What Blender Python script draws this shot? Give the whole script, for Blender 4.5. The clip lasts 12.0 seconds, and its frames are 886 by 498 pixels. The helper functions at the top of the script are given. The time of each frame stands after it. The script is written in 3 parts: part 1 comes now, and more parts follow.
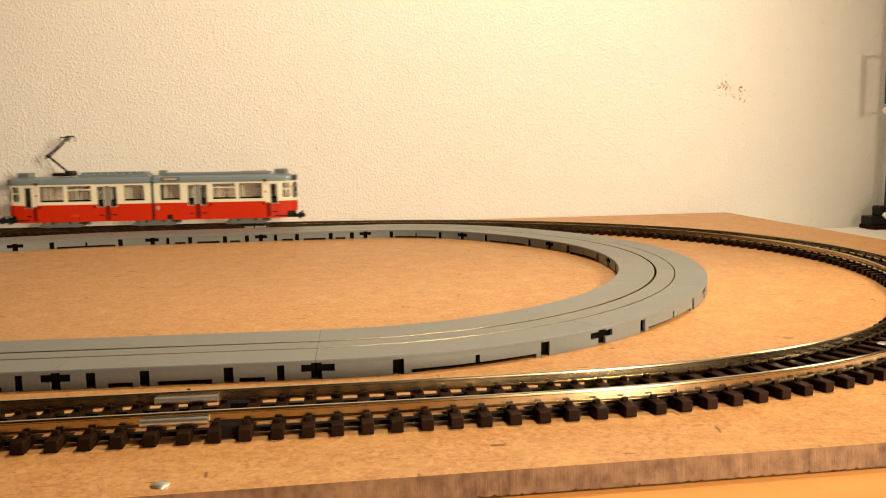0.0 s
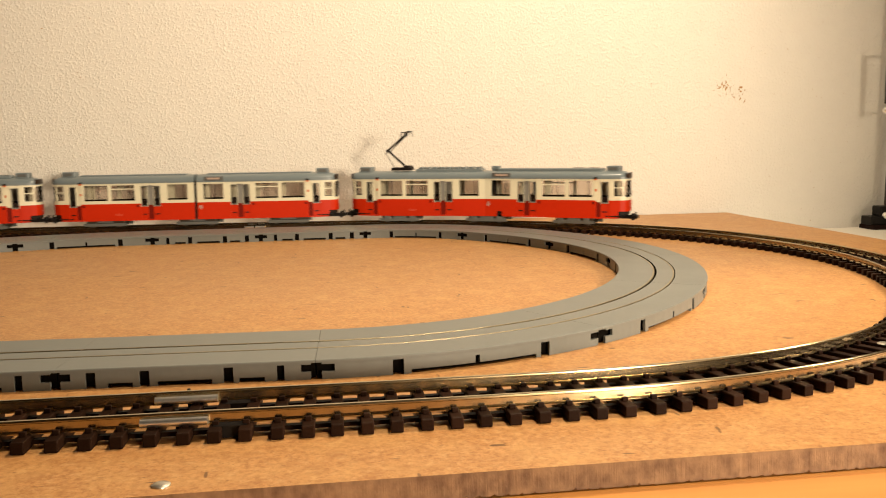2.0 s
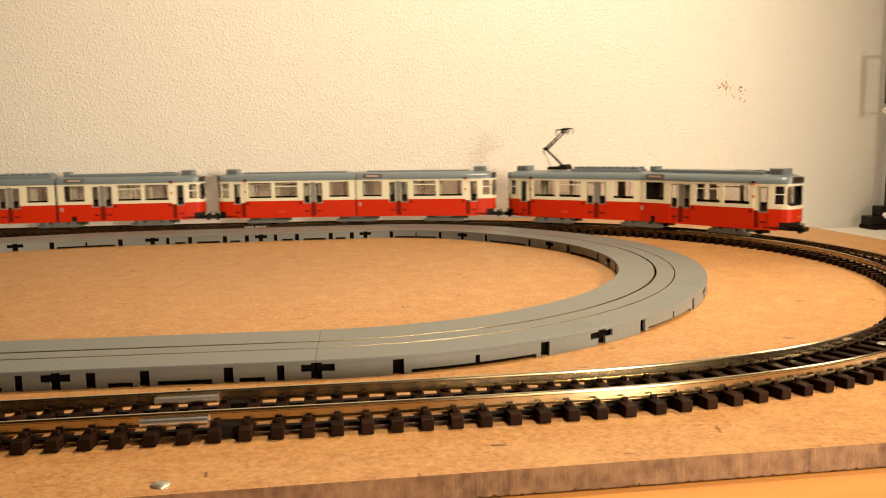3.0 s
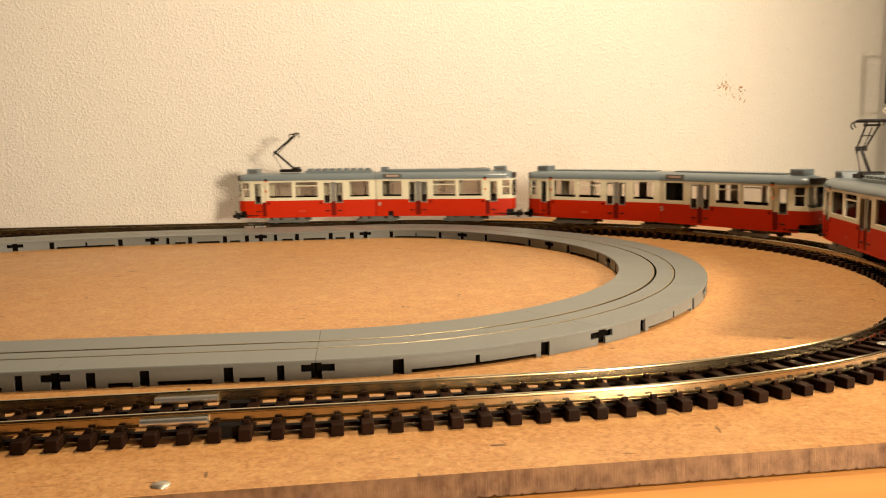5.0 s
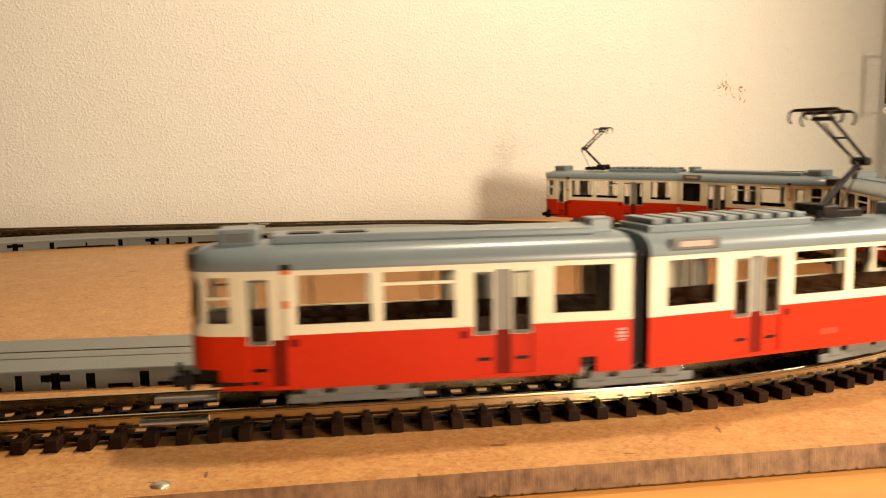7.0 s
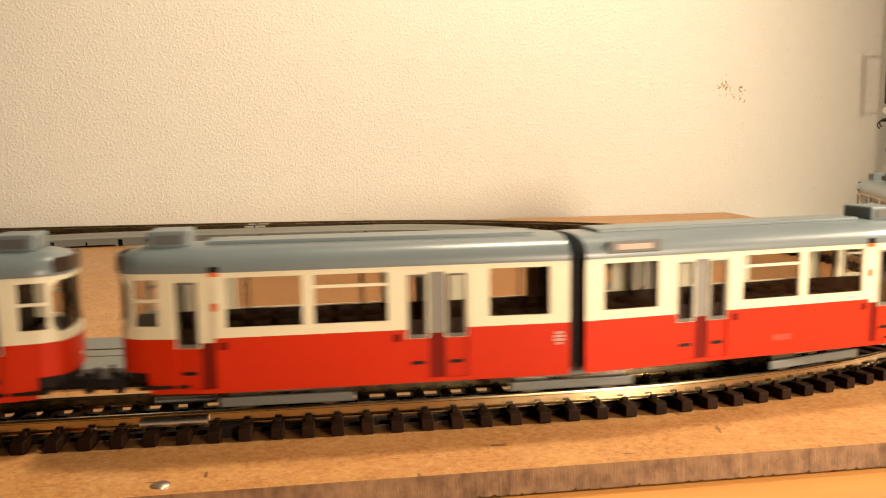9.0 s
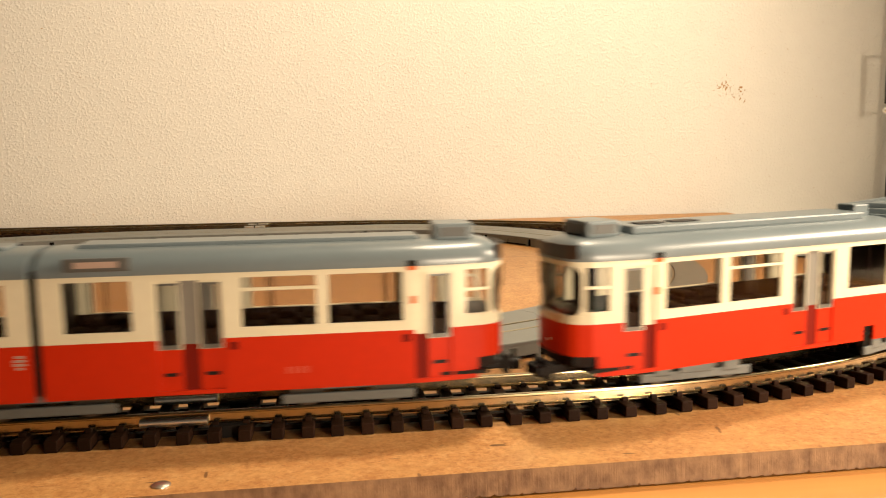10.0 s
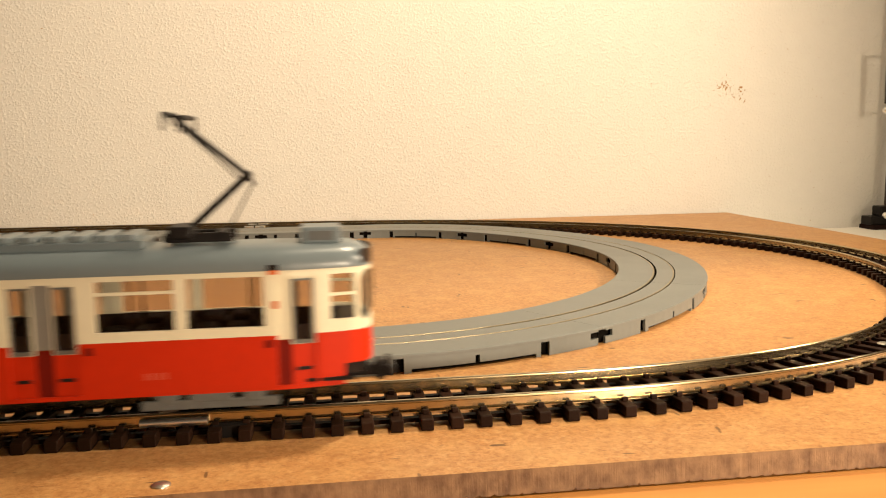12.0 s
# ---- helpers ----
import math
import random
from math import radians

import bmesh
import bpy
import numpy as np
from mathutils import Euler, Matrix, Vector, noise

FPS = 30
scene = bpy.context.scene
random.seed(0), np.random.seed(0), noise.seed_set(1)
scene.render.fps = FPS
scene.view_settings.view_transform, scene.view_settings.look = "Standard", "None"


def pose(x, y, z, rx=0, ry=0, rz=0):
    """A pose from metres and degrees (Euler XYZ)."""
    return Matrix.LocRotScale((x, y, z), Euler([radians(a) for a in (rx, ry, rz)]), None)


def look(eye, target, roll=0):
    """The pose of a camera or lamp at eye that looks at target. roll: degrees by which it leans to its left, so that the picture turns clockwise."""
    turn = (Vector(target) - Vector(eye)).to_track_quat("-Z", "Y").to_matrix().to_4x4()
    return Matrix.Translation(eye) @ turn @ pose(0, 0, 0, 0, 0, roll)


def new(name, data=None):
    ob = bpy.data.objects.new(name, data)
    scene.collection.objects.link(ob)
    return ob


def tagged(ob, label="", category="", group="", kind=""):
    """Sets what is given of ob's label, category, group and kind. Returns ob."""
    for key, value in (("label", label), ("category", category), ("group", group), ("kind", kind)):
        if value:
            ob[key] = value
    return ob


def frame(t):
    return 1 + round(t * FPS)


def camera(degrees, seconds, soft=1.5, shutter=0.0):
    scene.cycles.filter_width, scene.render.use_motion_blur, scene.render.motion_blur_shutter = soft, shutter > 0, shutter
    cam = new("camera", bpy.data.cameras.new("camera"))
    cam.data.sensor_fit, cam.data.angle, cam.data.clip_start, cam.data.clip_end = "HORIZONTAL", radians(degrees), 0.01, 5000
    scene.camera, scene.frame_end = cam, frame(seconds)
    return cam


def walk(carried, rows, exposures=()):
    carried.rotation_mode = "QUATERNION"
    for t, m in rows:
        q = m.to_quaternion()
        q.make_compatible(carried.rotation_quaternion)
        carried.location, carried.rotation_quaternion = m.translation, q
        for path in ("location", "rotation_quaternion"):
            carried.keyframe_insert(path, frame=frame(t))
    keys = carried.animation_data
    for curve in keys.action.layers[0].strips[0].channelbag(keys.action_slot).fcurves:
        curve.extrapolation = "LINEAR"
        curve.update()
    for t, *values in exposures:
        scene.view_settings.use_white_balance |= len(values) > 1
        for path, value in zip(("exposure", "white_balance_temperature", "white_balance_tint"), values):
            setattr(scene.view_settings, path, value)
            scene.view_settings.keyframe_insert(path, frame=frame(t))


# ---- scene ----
cam = camera(55.62, 12.0, soft=1.1, shutter=0.5)
EYE = Vector((0.01868, -0.36718, 0.06952))
AHEAD = Vector((0.142096, 0.981441, -0.128775))
VIEW = look(EYE, EYE + AHEAD, -0.845)
walk(cam, [(0.0, VIEW), (12.0, VIEW)], exposures=[(0.0, 0.0), (12.0, 0.0)])

# ---- light: the desk lamp, two unseen added lamps, and the dim room ----
world = bpy.data.worlds.new("room_air")
scene.world = world
world.use_nodes = True
world.node_tree.nodes["Background"].inputs[0].default_value = (1.0, 0.78, 0.52, 1)
world.node_tree.nodes["Background"].inputs[1].default_value = 0.006

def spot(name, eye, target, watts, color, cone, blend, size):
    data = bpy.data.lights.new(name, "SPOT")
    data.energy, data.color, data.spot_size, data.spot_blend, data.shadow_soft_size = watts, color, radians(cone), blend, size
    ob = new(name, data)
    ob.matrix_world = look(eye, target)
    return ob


# the desk lamp's bulb above the layout, and an unseen low spot added farther back in the room
spot("desk_lamp_bulb", (0.22, 0.06, 0.66), (0.15, 0.10, 0.0), 20.0, (1.0, 0.80, 0.55), 128, 0.85, 0.035)
spot("unseen_side_lamp", (0.65, -1.30, 0.20), (0.080, 0.36, 0.14), 113.0, (1.0, 0.80, 0.57), 31, 0.62, 0.12)
# unseen small light added beyond the table's right side for rail glints and near board
spot("unseen_right_fill", (0.72, -0.27, 0.40), (0.29, -0.18, 0.0), 42.0, (1.0, 0.79, 0.56), 46, 0.7, 0.045)


# ---- materials ----
def material(name, color, rough=0.5, metal=0.0, vary=0.12, scale=400.0, bump=0.0, bump_scale=900.0, dark=None, spread=0.0, stretch=None, coat=0.0, spec=0.5):
    """A surface with variation at two scales and fine relief."""
    m = bpy.data.materials.new(name)
    m.use_nodes = True
    nt = m.node_tree
    n, l = nt.nodes, nt.links
    b = n["Principled BSDF"]
    b.inputs["Roughness"].default_value = rough
    b.inputs["Metallic"].default_value = metal
    b.inputs["Coat Weight"].default_value = coat
    b.inputs["Specular IOR Level"].default_value = spec
    geo = n.new("ShaderNodeTexCoord")
    src = geo.outputs["Object"]
    if stretch:
        mp = n.new("ShaderNodeMapping")
        mp.inputs["Scale"].default_value = stretch
        l.new(src, mp.inputs["Vector"])
        src = mp.outputs["Vector"]
    fine = n.new("ShaderNodeTexNoise")
    fine.inputs["Scale"].default_value = scale
    fine.inputs["Detail"].default_value = 5
    wide = n.new("ShaderNodeTexNoise")
    wide.inputs["Scale"].default_value = scale / 14
    wide.inputs["Detail"].default_value = 3
    l.new(src, fine.inputs["Vector"])
    l.new(src, wide.inputs["Vector"])
    add = n.new("ShaderNodeMath")
    add.operation = "ADD"
    l.new(fine.outputs["Fac"], add.inputs[0])
    l.new(wide.outputs["Fac"], add.inputs[1])
    ramp = n.new("ShaderNodeMapRange")
    ramp.inputs["From Min"].default_value = 0.65
    ramp.inputs["From Max"].default_value = 1.35
    l.new(add.outputs[0], ramp.inputs["Value"])
    mix = n.new("ShaderNodeMix")
    mix.data_type = "RGBA"
    lo = dark or tuple(c * (1 - vary) for c in color)
    hi = color if dark else tuple(min(1, c * (1 + vary)) for c in color)
    mix.inputs["A"].default_value = (*lo, 1)
    mix.inputs["B"].default_value = (*hi, 1)
    l.new(ramp.outputs["Result"], mix.inputs["Factor"])
    out = mix.outputs["Result"]
    if spread:
        info = n.new("ShaderNodeObjectInfo")
        rng = n.new("ShaderNodeMapRange")
        rng.inputs["To Min"].default_value = 1 - spread
        rng.inputs["To Max"].default_value = 1 + spread
        l.new(info.outputs["Random"], rng.inputs["Value"])
        hsv = n.new("ShaderNodeHueSaturation")
        l.new(rng.outputs["Result"], hsv.inputs["Value"])
        l.new(out, hsv.inputs["Color"])
        out = hsv.outputs["Color"]
    l.new(out, b.inputs["Base Color"])
    rr = n.new("ShaderNodeMapRange")
    rr.inputs["To Min"].default_value = max(0.02, rough - 0.08)
    rr.inputs["To Max"].default_value = min(1, rough + 0.08)
    l.new(wide.outputs["Fac"], rr.inputs["Value"])
    l.new(rr.outputs["Result"], b.inputs["Roughness"])
    if bump:
        tex = n.new("ShaderNodeTexNoise")
        tex.inputs["Scale"].default_value = bump_scale
        tex.inputs["Detail"].default_value = 3
        l.new(src, tex.inputs["Vector"])
        bp = n.new("ShaderNodeBump")
        bp.inputs["Strength"].default_value = min(1.0, bump * 4)
        bp.inputs["Distance"].default_value = bump * 0.004
        l.new(tex.outputs["Fac"], bp.inputs["Height"])
        l.new(bp.outputs["Normal"], b.inputs["Normal"])
    return m


def glass_material(name, tint):
    m = bpy.data.materials.new(name)
    m.use_nodes = True
    nt = m.node_tree
    n, l = nt.nodes, nt.links
    n.remove(n["Principled BSDF"])
    clear = n.new("ShaderNodeBsdfTransparent")
    clear.inputs["Color"].default_value = (*tint, 1)
    gloss = n.new("ShaderNodeBsdfGlossy")
    gloss.inputs["Roughness"].default_value = 0.06
    fres = n.new("ShaderNodeFresnel")
    fres.inputs["IOR"].default_value = 1.22
    mix = n.new("ShaderNodeMixShader")
    l.new(fres.outputs["Fac"], mix.inputs["Fac"])
    l.new(clear.outputs["BSDF"], mix.inputs[1])
    l.new(gloss.outputs["BSDF"], mix.inputs[2])
    l.new(mix.outputs["Shader"], n["Material Output"].inputs["Surface"])
    return m


def wall_material():
    """White textured wallpaper paint, with a few brown specks in one spot."""
    m = material("textured_white_wall", (0.67, 0.645, 0.59), 0.75, vary=0.02, scale=60, bump=0.0)
    n, l = m.node_tree.nodes, m.node_tree.links
    b = n["Principled BSDF"]
    co = n.new("ShaderNodeTexCoord")
    tex = n.new("ShaderNodeTexNoise")
    tex.inputs["Scale"].default_value = 480
    tex.inputs["Detail"].default_value = 4
    tex.inputs["Roughness"].default_value = 0.55
    l.new(co.outputs["Object"], tex.inputs["Vector"])
    bp = n.new("ShaderNodeBump")
    bp.inputs["Strength"].default_value = 0.46
    bp.inputs["Distance"].default_value = 0.0008
    # flat plaster with separate small grains standing out of it
    grain = n.new("ShaderNodeMapRange")
    grain.inputs["From Min"].default_value = 0.47
    grain.inputs["From Max"].default_value = 0.66
    l.new(tex.outputs["Fac"], grain.inputs["Value"])
    l.new(grain.outputs["Result"], bp.inputs["Height"])
    l.new(bp.outputs["Normal"], b.inputs["Normal"])
    # specks round two spots of the wall
    base = b.inputs["Base Color"].links[0].from_socket
    speck = n.new("ShaderNodeTexNoise")
    speck.inputs["Scale"].default_value = 520
    speck.inputs["Detail"].default_value = 2
    l.new(co.outputs["Object"], speck.inputs["Vector"])
    total = None
    for place, reach in (((0.4035, 0.361, 0.1015), 0.0045), ((0.400, 0.361, 0.1035), 0.0055), ((0.394, 0.361, 0.106), 0.007), ((0.399, 0.361, 0.110), 0.009), ((0.384, 0.361, 0.113), 0.014)):
        far = n.new("ShaderNodeVectorMath")
        far.operation = "DISTANCE"
        far.inputs[1].default_value = place
        l.new(co.outputs["Object"], far.inputs[0])
        fall = n.new("ShaderNodeMapRange")
        fall.inputs["From Min"].default_value = 0.0
        fall.inputs["From Max"].default_value = reach
        fall.inputs["To Min"].default_value = 0.235
        fall.inputs["To Max"].default_value = 0.0
        l.new(far.outputs["Value"], fall.inputs["Value"])
        if total is None:
            total = fall.outputs["Result"]
        else:
            mx = n.new("ShaderNodeMath")
            mx.operation = "MAXIMUM"
            l.new(total, mx.inputs[0])
            l.new(fall.outputs["Result"], mx.inputs[1])
            total = mx.outputs[0]
    s = n.new("ShaderNodeMath")
    s.operation = "ADD"
    l.new(speck.outputs["Fac"], s.inputs[0])
    l.new(total, s.inputs[1])
    cut = n.new("ShaderNodeMapRange")
    cut.inputs["From Min"].default_value = 0.735
    cut.inputs["From Max"].default_value = 0.79
    l.new(s.outputs[0], cut.inputs["Value"])
    mix = n.new("ShaderNodeMix")
    mix.data_type = "RGBA"
    mix.inputs["B"].default_value = (0.33, 0.18, 0.055, 1)
    l.new(base, mix.inputs["A"])
    l.new(cut.outputs["Result"], mix.inputs["Factor"])
    l.new(mix.outputs["Result"], b.inputs["Base Color"])
    return m


def board_material():
    """Smooth brown hardboard: pressed fibres, fine grain, dark specks, faint cloudiness."""
    m = material("hardboard", (0.47, 0.238, 0.083), 0.46, vary=0.10, scale=120, bump=0.010, bump_scale=1800)
    n, l = m.node_tree.nodes, m.node_tree.links
    b = n["Principled BSDF"]
    out = b.inputs["Base Color"].links[0].from_socket
    co = n.new("ShaderNodeTexCoord")

    def layer(out, scale, detail, stretch, turn, low, high, color, amount):
        mp = n.new("ShaderNodeMapping")
        mp.inputs["Scale"].default_value = stretch
        mp.inputs["Rotation"].default_value = (0, 0, turn)
        l.new(co.outputs["Object"], mp.inputs["Vector"])
        tex = n.new("ShaderNodeTexNoise")
        tex.inputs["Scale"].default_value = scale
        tex.inputs["Detail"].default_value = detail
        tex.inputs["Roughness"].default_value = 0.75
        l.new(mp.outputs["Vector"], tex.inputs["Vector"])
        cut = n.new("ShaderNodeMapRange")
        cut.inputs["From Min"].default_value = low
        cut.inputs["From Max"].default_value = high
        cut.inputs["To Max"].default_value = amount
        l.new(tex.outputs["Fac"], cut.inputs["Value"])
        mix = n.new("ShaderNodeMix")
        mix.data_type = "RGBA"
        mix.inputs["B"].default_value = (*color, 1)
        l.new(out, mix.inputs["A"])
        l.new(cut.outputs["Result"], mix.inputs["Factor"])
        return mix.outputs["Result"]

    out = layer(out, 640, 6, (1, 1, 1), 0.0, 0.44, 0.60, (0.295, 0.130, 0.039), 0.92)
    out = layer(out, 480, 5, (0.8, 1, 1), 0.6, 0.50, 0.66, (0.590, 0.369, 0.164), 0.55)
    out = layer(out, 210, 5, (0.8, 1, 1), 0.3, 0.48, 0.64, (0.312, 0.135, 0.041), 0.55)
    out = layer(out, 75, 4, (1, 1, 1), -0.7, 0.46, 0.66, (0.558, 0.328, 0.123), 0.40)
    out = layer(out, 520, 3, (0.5, 1, 1), -0.4, 0.63, 0.70, (0.164, 0.072, 0.025), 0.70)
    out = layer(out, 190, 2, (0.3, 1, 1), 0.9, 0.69, 0.72, (0.090, 0.041, 0.016), 0.85)
    out = layer(out, 170, 2, (1, 0.35, 1), 0.5, 0.70, 0.73, (0.107, 0.049, 0.018), 0.80)
    l.new(out, b.inputs["Base Color"])
    b.inputs["Specular IOR Level"].default_value = 0.3
    return m


WALL = wall_material()
BOARD = board_material()
BOARD_EDGE = material("sawn_board_edge", (0.36, 0.225, 0.125), 0.9, dark=(0.12, 0.066, 0.040), scale=420, bump=0.08, bump_scale=1100, stretch=(1.0, 1.0, 0.70))
PINE = material("varnished_pine", (0.62, 0.30, 0.085), 0.35, dark=(0.50, 0.21, 0.05), scale=150, stretch=(0.06, 1.0, 1.0), coat=0.3)
SILL = material("white_sill", (0.72, 0.68, 0.60), 0.4, vary=0.04, scale=120)
# for the unseen walls and ceiling, coloured dark to lower bounced light
PLAIN = material("dark_unseen_plaster", (0.30, 0.24, 0.18), 0.85, vary=0.05, scale=30)
SLEEPER = material("dark_brown_plastic", (0.017, 0.0072, 0.0036), 0.5, vary=0.3, scale=900, spread=0.3, spec=0.06)
RAIL = material("nickel_silver_rail", (0.45, 0.36, 0.22), 0.20, 1.0, vary=0.14, scale=500, bump=0.02, bump_scale=2500)
JOINER = material("steel_joiner", (0.86, 0.84, 0.79), 0.33, 1.0, vary=0.1, scale=900)
ROADGREY = material("grey_road_plastic", (0.128, 0.137, 0.128), 0.42, vary=0.06, scale=500, bump=0.02, bump_scale=3000, spread=0.03)
# black that paints shade into the road's hollow and its grooves
SHADE = material("hollow_shade", (0.006, 0.005, 0.004), 0.9, vary=0.1, spec=0.0)
GROOVERAIL = material("groove_rail", (0.30, 0.26, 0.18), 0.46, 1.0, vary=0.2, scale=700)
RED = material("signal_red_paint", (0.47, 0.022, 0.0025), 0.46, vary=0.06, scale=500, spread=0.02, spec=0.14)
# body red with recess shade painted in for door posts; the vents share it
SHADERED = material("shaded_red_post", (0.15, 0.008, 0.003), 0.55, vary=0.05, scale=500, spec=0.1)
CREAM = material("cream_white_paint", (0.66, 0.63, 0.475), 0.42, vary=0.04, scale=500)
ROOF = material("blue_grey_roof", (0.142, 0.174, 0.188), 0.34, vary=0.05, scale=500)
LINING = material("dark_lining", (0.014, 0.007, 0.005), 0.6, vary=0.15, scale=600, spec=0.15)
ROOFDARK = material("dark_roof_box", (0.085, 0.088, 0.085), 0.5, vary=0.1, scale=500)
BOGIE = material("light_grey_bogie", (0.125, 0.132, 0.125), 0.5, vary=0.12, scale=600)
BLACK = material("black_plastic", (0.010, 0.008, 0.007), 0.45, vary=0.2, scale=600, spec=0.15)
BROWNBLACK = material("sign_panel", (0.030, 0.018, 0.012), 0.35, vary=0.2, scale=500)
POSTGREY = material("pale_grey_post", (0.19, 0.187, 0.17), 0.45, vary=0.05, scale=500)
DOORGREY = material("grey_door_frame", (0.115, 0.115, 0.105), 0.3, vary=0.06, scale=500)
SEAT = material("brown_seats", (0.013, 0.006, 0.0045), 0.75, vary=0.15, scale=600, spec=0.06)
ORANGE = material("orange_lamp", (0.55, 0.13, 0.03), 0.3, vary=0.05, scale=500)
PALE = material("pale_print", (0.40, 0.30, 0.25), 0.5, vary=0.05, scale=500)
FAINT = material("faint_print", (0.50, 0.055, 0.02), 0.5, vary=0.05, scale=500)
WHEEL = material("blackened_wheel", (0.10, 0.085, 0.07), 0.35, 0.8, vary=0.2, scale=900)
GLASS = glass_material("clear_pane", (0.90, 0.87, 0.84))
CLEARLENS = material("white_lamp_lens", (0.85, 0.82, 0.72), 0.15, vary=0.03, scale=500)
NAILHEAD = material("nail_head", (0.62, 0.58, 0.50), 0.35, 1.0, vary=0.1, scale=900)

MM = 0.001


# ---- building helpers ----
def mesh_of(name, bm, mats, smooth=False):
    bmesh.ops.recalc_face_normals(bm, faces=bm.faces[:])
    me = bpy.data.meshes.new(name)
    bm.to_mesh(me)
    bm.free()
    for m in mats if isinstance(mats, (list, tuple)) else [mats]:
        me.materials.append(m)
    if smooth:
        me.polygons.foreach_set("use_smooth", [True] * len(me.polygons))
        me.set_sharp_from_angle(angle=radians(40))
    return me


def part(name, bm, mat, parent=None, label="", smooth=False):
    ob = new(name, bm if isinstance(bm, bpy.types.Mesh) else mesh_of(name, bm, mat, smooth))
    if parent:
        ob.parent = parent
    if label:
        ob["label"] = label
    return ob


def block(bm, lo, hi, bevel=0.0, mat=0):
    """A box between two corners, its edges rounded off by a bevel."""
    r = bmesh.ops.create_cube(bm, size=1)
    vs = r["verts"]
    for v in vs:
        v.co = Vector([(lo[i] + hi[i]) / 2 + v.co[i] * (hi[i] - lo[i]) for i in range(3)])
    faces = {f for v in vs for f in v.link_faces}
    if bevel:
        es = list({e for v in vs for e in v.link_edges})
        r = bmesh.ops.bevel(bm, geom=es, offset=bevel, segments=2, affect="EDGES", profile=0.5)
        faces = {f for f in faces if f.is_valid} | set(r["faces"])
    for f in faces:
        f.material_index = mat
    return bm


def rod(bm, a, b, r, seg=8, mat=0):
    a, b = Vector(a), Vector(b)
    m = Matrix.Translation((a + b) / 2) @ (b - a).to_track_quat("Z", "Y").to_matrix().to_4x4()
    out = bmesh.ops.create_cone(bm, cap_ends=True, segments=seg, radius1=r, radius2=r, depth=(b - a).length, matrix=m)
    for f in {f for v in out["verts"] for f in v.link_faces}:
        f.material_index = mat
    return bm


# ---- lines of the two railways: arcs laid end to end, closed by a last bend ----
class Line:
    def __init__(self, x, y, turn, pieces, step=2 * MM):
        pts = [(x, y)]
        h = turn
        for length, k in pieces:
            n = max(2, int(length / step))
            d = length / n
            for _ in range(n):
                hm = h + k * d / 2
                x, y, h = x + math.cos(hm) * d, y + math.sin(hm) * d, h + k * d
                pts.append((x, y))
        a, b = Vector(pts[-1]), Vector(pts[0])
        reach = (a - b).length * 0.80
        c = a + Vector((math.cos(h), math.sin(h))) * reach
        e = b - Vector((math.cos(turn), math.sin(turn))) * reach
        for i in range(1, 400):
            u = i / 400
            p = a * (1 - u) ** 3 + c * 3 * u * (1 - u) ** 2 + e * 3 * u * u * (1 - u) + b * u ** 3
            pts.append((p.x, p.y))
        self.p = np.array(pts + [pts[0]])
        self.s = np.concatenate([[0], np.cumsum(np.linalg.norm(np.diff(self.p, axis=0), axis=1))])
        self.length = float(self.s[-1])

    def at(self, s):
        s = s % self.length
        return Vector((float(np.interp(s, self.s, self.p[:, 0])), float(np.interp(s, self.s, self.p[:, 1]))))

    def way(self, s):
        return (self.at(s + 2 * MM) - self.at(s - 2 * MM)).normalized()

    def off(self, s, o, z):
        """A point o to the right of the line's way."""
        w, p = self.way(s), self.at(s)
        return Vector((p.x + w.y * o, p.y - w.x * o, z))


# the outer track runs anticlockwise from the near side; its first 420 mm lie to the near left
BENDS = (0.000391, 0.003637, 0.005489, 0.004176, 0.004405, 0.005020, 0.004976, 0.004329, 0.003468, 0.002926, 0.002906, 0.000996, 0.000065, 0.000442, 0.000607)
TRACK = Line(-0.410992, -0.167994, 0.065201, [(0.420, -0.20153)] + [(0.072, 1000 * k) for k in BENDS])
# the grey road runs clockwise from the far right end of its straight
ROAD_BENDS = (0.008798, 0.004549, 0.005427, 0.005180, 0.005407, 0.006615)
LP, LS, LL = 0.088617, 0.073747, 0.0930
ROAD = Line(-0.273039, 0.201989, 0.595439, [(LL, -3.2013), (LL, -3.2013), (2 * LS, 0)] + [(LP, -1000 * k) for k in ROAD_BENDS] + [(3 * LS, 0)])
RAILTOP = 6.25 * MM


def sweep(bm, line, s0, s1, profile, step=4 * MM, mat=0, caps=True):
    """Carry a closed profile of (offset, height) along a line."""
    n = max(1, int(round((s1 - s0) / step)))
    rings = [[bm.verts.new(line.off(s0 + (s1 - s0) * i / n, o, z)) for o, z in profile] for i in range(n + 1)]
    m = len(profile)
    for a, b in zip(rings, rings[1:]):
        for i in range(m):
            bm.faces.new((a[i], a[(i + 1) % m], b[(i + 1) % m], b[i])).material_index = mat
    if caps:
        bm.faces.new(rings[0]).material_index = mat
        bm.faces.new(rings[-1][::-1]).material_index = mat
    return bm


# ---- setting ----
def slab(name, lo, hi, mat, label="", category="", bevel=0.0):
    ob = part(name, block(bmesh.new(), lo, hi, bevel), mat)
    return tagged(ob, label, category, kind="structure")


